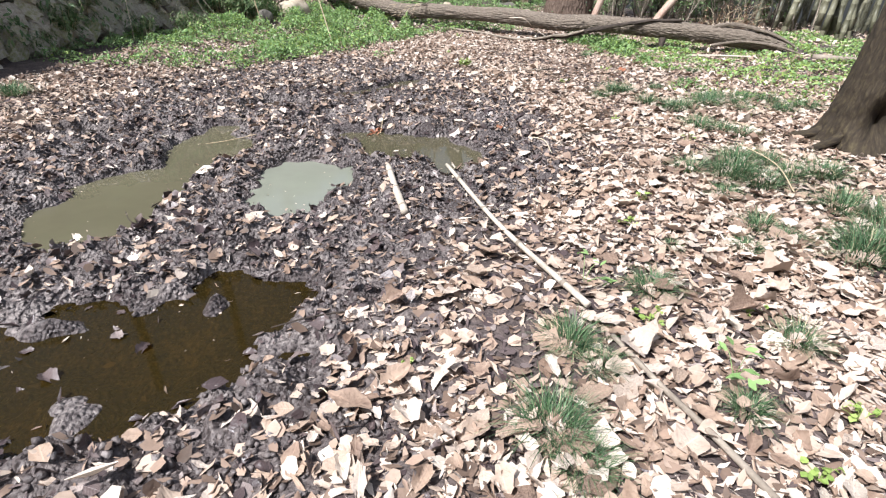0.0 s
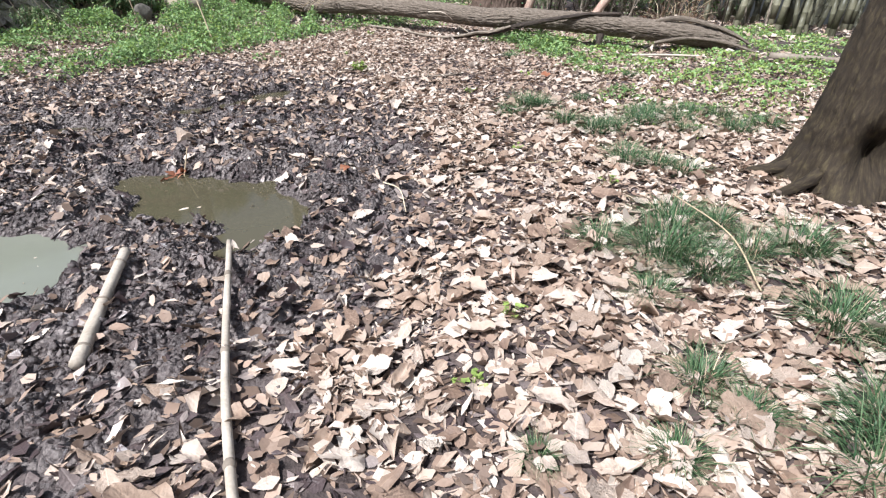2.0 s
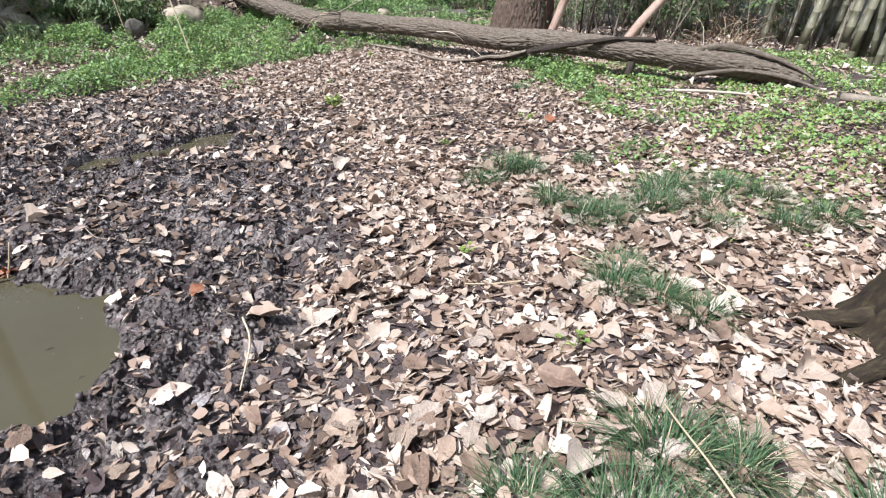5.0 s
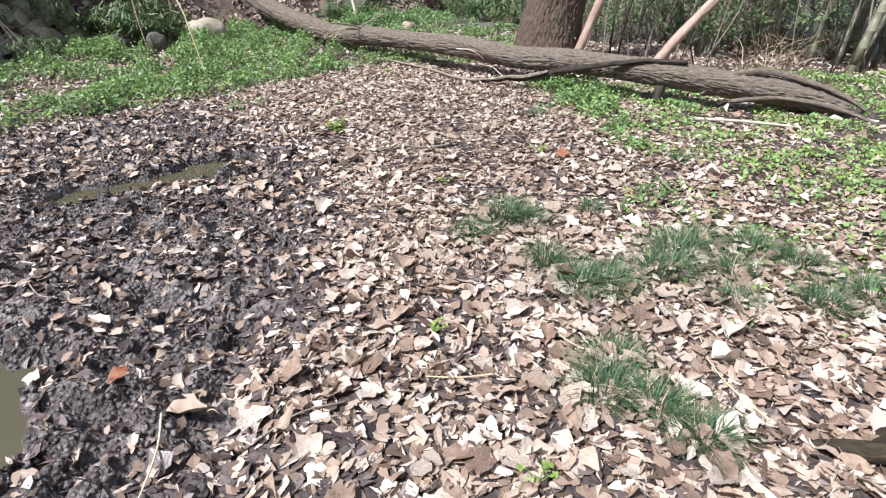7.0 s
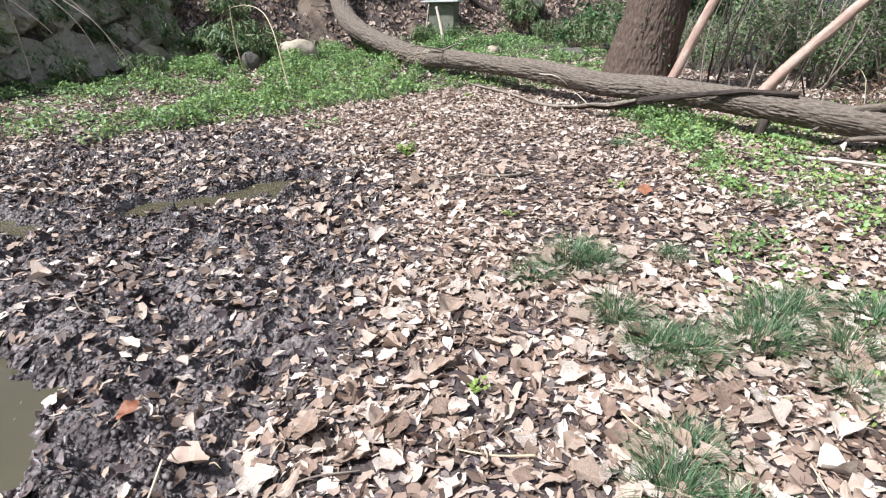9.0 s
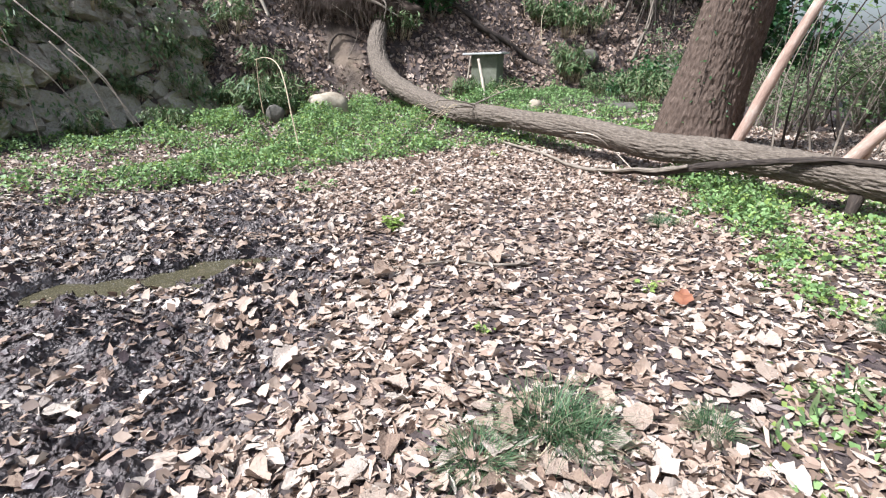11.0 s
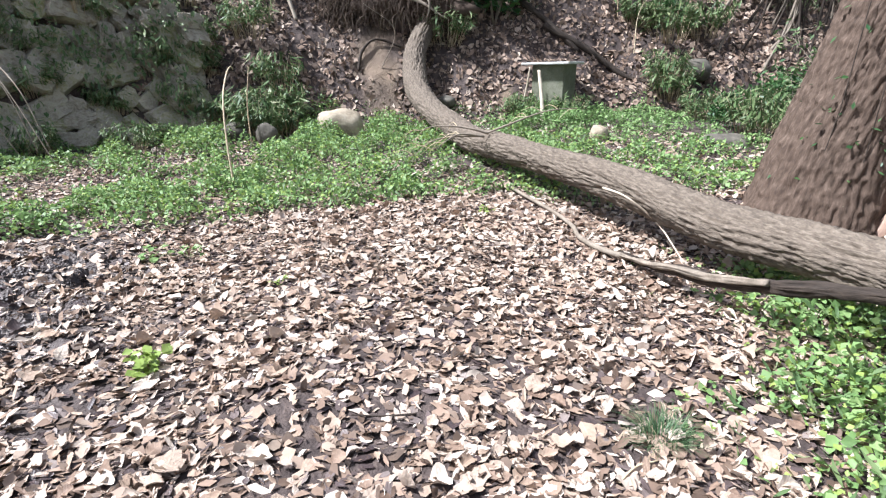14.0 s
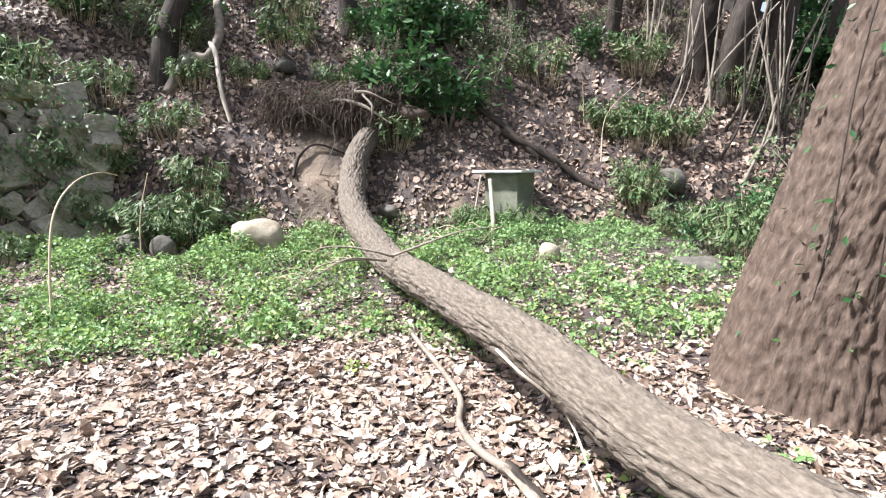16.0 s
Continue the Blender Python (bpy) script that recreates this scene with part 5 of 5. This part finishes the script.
for k in range(36):
    px, py = rng.uniform(2.6, 8.5), rng.uniform(14.5, 20.5)
    if px - 2.6 > 0.25 * max(0, 17 - py) and math.hypot(px - 3.0, py - 14.4) > 1.5 and math.hypot(px - 5, py - 13.4) > 1.2:
        spots.append((px, py, rng.uniform(0.55, 1.3)))
for k in range(190):
    px, py = rng.uniform(-10, 4), rng.uniform(6, 25)
    d = float(bank_distance(np.array(px), np.array(py)))
    if 1.4 < d < 7:
        spots.append((px, py, rng.uniform(0.35, 0.8)))
for k in range(9):
    spots.append((rng.uniform(3.6, 8.0), rng.uniform(16.5, 22), rng.uniform(0.9, 1.5)))
for k in range(30):
    py = rng.uniform(4.8, 13.4)
    spots.append((-6.3 - rng.uniform(0.15, 0.95), py, rng.uniform(0.2, 0.45)))
set_out(BRUSH, spots)
spots = [(-4.7, 14.1, 0.9), (-5.0, 14.45, 1.0), (-4.5, 14.45, 0.8), (-5.3, 14.2, 0.8), (-4.85, 14.75, 1.0), (-4.6, 14.2, 0.8), (-5.2, 15.0, 0.9), (-6.3, 13.6, 0.9), (-5.9, 13.6, 0.7), (-6.2, 14.1, 0.8), (-6.6, 14.3, 0.9), (-5.6, 13.9, 0.6), (-7.0, 13.9, 1.0), (-7.2, 14.6, 1.0), (-1.75, 17.6, 0.6), (-0.9, 17.8, 0.6), (2.0, 17.8, 0.9), (2.2, 17.3, 0.8), (0.3, 19.8, 0.9), (-0.1, 20.8, 1.0), (0.4, 21.3, 1.0), (-0.8, 20.9, 0.9), (-5.4, 12.4, 0.6), (-5.9, 11.4, 0.6), (1.0, 19.0, 0.7)]
for k in range(90):
    px, py = rng.uniform(-9, 4), rng.uniform(5, 24)
    d = float(bank_distance(np.array(px), np.array(py)))
    if 0.5 < d < 5 and math.hypot(px + 4.1, py - 16.5) > 0.9:
        spots.append((px, py, rng.uniform(0.6, 1.2)))
for k in range(26):
    spots.append((-6.25 - rng.uniform(0.0, 0.95), rng.uniform(4.8, 13.6), rng.uniform(0.4, 0.8)))
set_out(DWARF, spots)


# ---------------------------------------------------------------- brambles and bare stems
def stem(rows, r0, r1, mat, words, name="bramble_stem", category="stem"):
    t = thing(name, *rows[0], words, category)
    tube("stem", under(t, [(*p, r0 + (r1 - r0) * k / (len(rows) - 1)) for k, p in enumerate(rows)]), mat, t, n=40, sides=7)
    return t


stem([(-2.3, 11.95, 0.03), (-2.45, 12.02, 0.6), (-2.62, 12.15, 1.05), (-2.95, 12.45, 1.3), (-3.5, 12.9, 1.38), (-4.1, 13.35, 1.33)], 0.012, 0.005, DRYSTALK, "arching yellow bramble stem")
stem([(-4.2, 13.6, 0.2), (-4.35, 13.7, 0.8), (-4.5, 13.9, 1.35)], 0.012, 0.005, DRYSTALK, "straight yellow dry stem")
for k, (a, b) in enumerate([((-5.6, 10.6, 2.1), (-3.95, 10.91, 0.3)), ((-5.9, 10.4, 1.7), (-4.9, 10.9, 0.3)), ((-5.7, 10.3, 2.2), (-5.6, 10.5, 0.2)), ((-5.4, 10.8, 1.6), (-4.7, 11.0, 0.4)), ((-5.2, 10.9, 1.5), (-4.35, 11.0, 0.5))]):
    a, b = np.array(a), np.array(b)
    stem([tuple(a), tuple(0.5 * (a + b) + (0.1, 0, 0.12)), tuple(b)], 0.011, 0.004, TWIG, "thin bare twig hanging down before the wall", "hanging_twig", "twig")
for k in range(62):
    px, py = rng.uniform(3.8, 9.5), rng.uniform(13.2, 18)
    h = rng.uniform(1.5, 4)
    stem([(px, py, ground_at(px, py) - 0.05), (px + rng.normal(0.1, 0.2), py + rng.normal(0, 0.2), 0.5 * h), (px + rng.normal(0.4, 0.5), py + rng.normal(0, 0.3), h)], rng.uniform(0.007, 0.024), 0.004, (TWIG, TWIG, DARKWOOD)[k % 3], "thin bare sapling in the brush", "sapling", "sapling")
for k in range(40):
    px, py = rng.uniform(-9, 3), rng.uniform(9, 23)
    d = float(bank_distance(np.array(px), np.array(py)))
    if d < 0.6 or d > 6:
        continue
    z, h = ground_at(px, py), rng.uniform(0.5, 1.8)
    stem([(px, py, z - 0.03), (px + rng.normal(0, 0.15), py + rng.normal(0, 0.15), z + 0.6 * h), (px + rng.normal(0.1, 0.4), py + rng.normal(-0.2, 0.3), z + h)], rng.uniform(0.006, 0.014), 0.003, (TWIG, DRYSTALK)[k % 2], "thin dry stem standing on the bank", "dry_stem", "stem")
# reddish dead fern fronds behind the log
for k in range(3):
    px, py = 5.7 + 0.35 * k, 12.3 + 0.15 * (k % 3)
    t = thing("dead_fern", px, py, ground_at(px, py), "rust-brown withered fern behind the log", "fern", "withered ferns")
    fr, pl = [], []
    for q in range(9):
        a = rng.uniform(0, 6.28)
        e = np.array([0.45 * math.cos(a), 0.45 * math.sin(a), rng.uniform(0.3, 0.7)])
        fr.append(tube_data([(0, 0, 0, 0.005), (*(e * (0.4, 0.4, 0.8)), 0.004), (*e, 0.002)], 5, 4))
        pl += [e * (0.3 + 0.75 * u) + rng.normal(0, 0.05, 3) for u in rng.random(16)]
    m = len(pl)
    part("stalk_tangle", grid_mesh("stalk_tangle", *merged(fr)), DRYSTALK, t)
    part("frond_tangle", grid_mesh("frond_tangle", *strewn(LANCE, np.array(pl), rng.uniform(0, 6.28, m), rng.normal(-0.4, 0.4, m), rng.normal(0, 0.5, m), rng.uniform(0.05, 0.1, m))), FERN, t)["kind"] = "stuff"


# ---------------------------------------------------------------- bamboo grove
def culm_mesh(seed, h=9.0, r=0.045):
    g = np.random.default_rng(seed)
    rows, z = [], -0.1
    while z < h:
        k = 1 - 0.6 * max(z, 0) / h
        gap = 0.3 * (0.8 + 0.3 * g.random())
        rows += [(z, r * k), (z + gap - 0.03, r * k), (z + gap - 0.012, r * k * 1.04), (z + gap, r * k * 0.985)]
        z += gap
    a = np.linspace(0, 2 * np.pi, 7, endpoint=False)
    zs, rs = np.array(rows).T
    bend = 0.012 * np.maximum(zs, 0) ** 1.6
    co = np.stack([rs[:, None] * np.cos(a) + bend[:, None], rs[:, None] * np.sin(a), np.repeat(zs[:, None], 7, 1)], -1).reshape(-1, 3)
    i, j = np.meshgrid(np.arange(len(zs) - 1), np.arange(7), indexing="ij")
    q = (j + 1) % 7
    return grid_mesh("bamboo", co, np.stack([i * 7 + j, i * 7 + q, (i + 1) * 7 + q, (i + 1) * 7 + j], -1).reshape(-1, 4))


CULMS = [culm_mesh(600 + k, 7 + 0.6 * k, 0.042 + 0.009 * k) for k in range(4)]
for me in CULMS:
    me.materials.append(CULM)
    me.polygons.foreach_set("use_smooth", np.ones(len(me.polygons), bool))
count = 0
while count < 120:
    px, py = rng.uniform(7.2, 14), rng.uniform(10.5, 19)
    if px < 6.6 + 0.22 * (py - 10) or py < 12 - 0.3 * (px - 7):
        continue
    ob = new("bamboo", CULMS[count % 4])
    ob.location, ob.rotation_euler = (px, py, ground_at(px, py)), (rng.normal(0, 0.07), rng.normal(0.07, 0.06), rng.normal(0, 0.5))
    tagged(ob, "leaning olive-brown bamboo culm in the grove", "bamboo", "bamboo grove")
    count += 1

# ---------------------------------------------------------------- ivy on the large trunk
ivy = thing("ivy_sprigs", 3.02, 14.4, 0.0, "small ivy sprigs clinging to the large trunk", "ivy")
sprigs = []
for k in range(64):
    h, a = rng.uniform(0.1, 3.2), rng.uniform(-2.6, -0.7)
    c = np.array([0.14 + 0.14 * (h - 1.3), 0.06 * (h - 0.6), h])
    r = 0.5 + 0.12 * math.exp(-h / 0.3)
    m = rng.integers(1, 5)
    p = c + np.array([r * math.cos(a), r * math.sin(a), 0]) + rng.normal(0, 0.04, (m, 3))
    sprigs.append(strewn(OVAL, p, np.full(m, a) + rng.normal(0, 0.6, m), rng.normal(-0.4, 0.5, m), rng.normal(0, 0.5, m), rng.uniform(0.035, 0.075, m)))
part("foliage", grid_mesh("foliage", *merged(sprigs)), SHRUB, ivy)
for k in range(2):
    a = -2.0 + 0.6 * k
    rows = []
    for u in np.linspace(0, 3, 9):
        r = 0.50 + 0.13 * math.exp(-u / 0.3)
        q = a + 0.12 * math.sin(2 * u + k)
        rows.append((0.14 + 0.14 * (u - 1.3) + r * math.cos(q), 0.06 * (u - 0.6) + r * math.sin(q), u, 0.005))
    tube("vine", rows, DARKWOOD, ivy, n=50, sides=6)

# ---------------------------------------------------------------- dry-stone wall, stone by stone
wall = thing("wall_stone", -6.3, 9.5, 0.1, "old mossy dry-stone retaining wall of rough grey stones", "stone wall")
wall["kind"] = "structure"
STONES = []
for k in range(14):
    bm = bmesh.new()
    bmesh.ops.create_cube(bm, size=1)
    bmesh.ops.subdivide_edges(bm, edges=list(bm.edges), cuts=2, use_grid_fill=True)
    for v in bm.verts:
        f = max(1.0, v.co.length / 0.74)
        v.co = v.co / f + 0.15 * noise.noise_vector(v.co * 1.9 + Vector((k * 5.0, 0, 0))) + 0.07 * noise.noise_vector(v.co * 5.2 + Vector((k * 3.0, 9, 0)))
    me = bpy.data.meshes.new("stone")
    bm.to_mesh(me)
    bm.free()
    me.materials.append(STONE)
    STONES.append(me)
z, row = 0.0, 0
while z < 2.25:
    tall = rng.uniform(0.18, 0.36)
    py = 4.6 + rng.random() * 0.3
    while py < 13.9:
        long = rng.uniform(0.2, 0.55)
        base = 0.2
        px = float(np.interp(py, (0, 10, 12.5, 13.8), (-6.3, -6.3, -6.2, -5.5))) - (z + 0.5 * tall) / 2.6
        ob = new("stone", STONES[int(rng.integers(14))])
        ob.parent = wall
        ob.location = (px + 6.3 + rng.normal(0, 0.04), py + 0.5 * long - 9.5, base - 0.1 + z + 0.5 * tall + rng.normal(0, 0.07))
        ob.rotation_euler = (rng.normal(0, 0.45), -0.36 + rng.normal(0, 0.14), rng.normal(0, 0.2))
        ob.scale = (0.34, long * 1.12, tall * rng.uniform(0.95, 1.4))
        py += long
    z += tall
    row += 1

# leaves and moss that hang over the wall
n = 16000
y, z = rng.uniform(4.6, 14.2, n), rng.uniform(0.1, 2.7, n)
keep = rng.random(n) < np.clip(0.15 + 0.9 * vnoise(y, z, 0.5, 95) + 0.35 * (z - 1.3), 0, 1)
y, z = y[keep], z[keep]
n = len(y)
x = np.interp(y, (0, 10, 12.5, 13.8), (-6.3, -6.3, -6.2, -5.5)) - (z - 0.1) / 2.6 + 0.2 + 0.12 * rng.random(n)
ivy2 = part("wall_ivy", grid_mesh("wall_ivy", *strewn(OVAL, np.stack([x, y, z + 0.1], -1), rng.uniform(-1.2, 1.2, n), rng.normal(-0.8, 0.4, n), rng.normal(0, 0.5, n), rng.uniform(0.04, 0.11, n))), SASA)
tagged(ivy2, "green leaves hanging over the stone wall", "ivy", kind="stuff")

# ---------------------------------------------------------------- the nearest fallen leaves, one by one
LEAVES = []
for co, fa in BROAD:
    me = grid_mesh("leaf", co, fa, co)
    me.materials.append(LITTER)
    me.polygons.foreach_set("use_smooth", np.ones(len(me.polygons), bool))
    LEAVES.append(me)
x, y = scatter(4000, 0.0, 3.2, 1.1, 9.5, dry)
for k in range(min(290, len(x))):
    ob = new("leaf", LEAVES[k % 32])
    ob.parent = litter
    s = float(rng.uniform(0.08, 0.16))
    ob.location = (x[k], y[k], ground_at(x[k], y[k]) + 0.035)
    ob.rotation_euler = (rng.normal(0, 0.14), rng.normal(0, 0.14), rng.uniform(0, 6.28))
    ob.scale = (s, s * float(rng.uniform(0.8, 1.3)), s)

# a few leaves that stand out by their size or colour
for px, py, s, mat, words in ((1.6, 6.46, 0.22, LITTER, "large pale fallen leaf lying flat"), (1.27, 5.45, 0.18, LITTER, "large cream fallen leaf on mud"), (0.92, 5.22, 0.17, BANKLEAF, "curled brown leaf rolled at its edges"), (0.56, 5.35, 0.12, PETAL, "small orange-brown leaf in dark mud"),
                              (2.2, 4.75, 0.2, LITTER, "tall pale curled leaf beside the grass"), (2.75, 8.75, 0.2, PETAL, "russet curled leaf beside a seedling"), (0.25, 2.75, 0.2, LITTER, "large pale leaf beside the pole"), (-0.35, 1.55, 0.2, LITTER, "large pale leaf on the litter")):
    t = thing("large_leaf", px, py, ground_at(px, py) + 0.05, words, "leaf")
    co, fa = leaf_template(int(px * 100) % 17 + 200, 8, 0.27, 0.4, 0.5, 0.16)
    ob = part("blade", grid_mesh("blade", co * s, fa, co), mat, t)
    t.rotation_euler = (rng.normal(0, 0.1), rng.normal(0, 0.1), rng.uniform(0, 6.28))
    tube("stalk", [(-0.5 * s, 0, 0, 0.003), (-0.65 * s, 0.02 * s, 0.01, 0.003), (-0.8 * s, 0.05 * s, -0.01, 0.002)], DRYSTALK, t, n=6, sides=5)
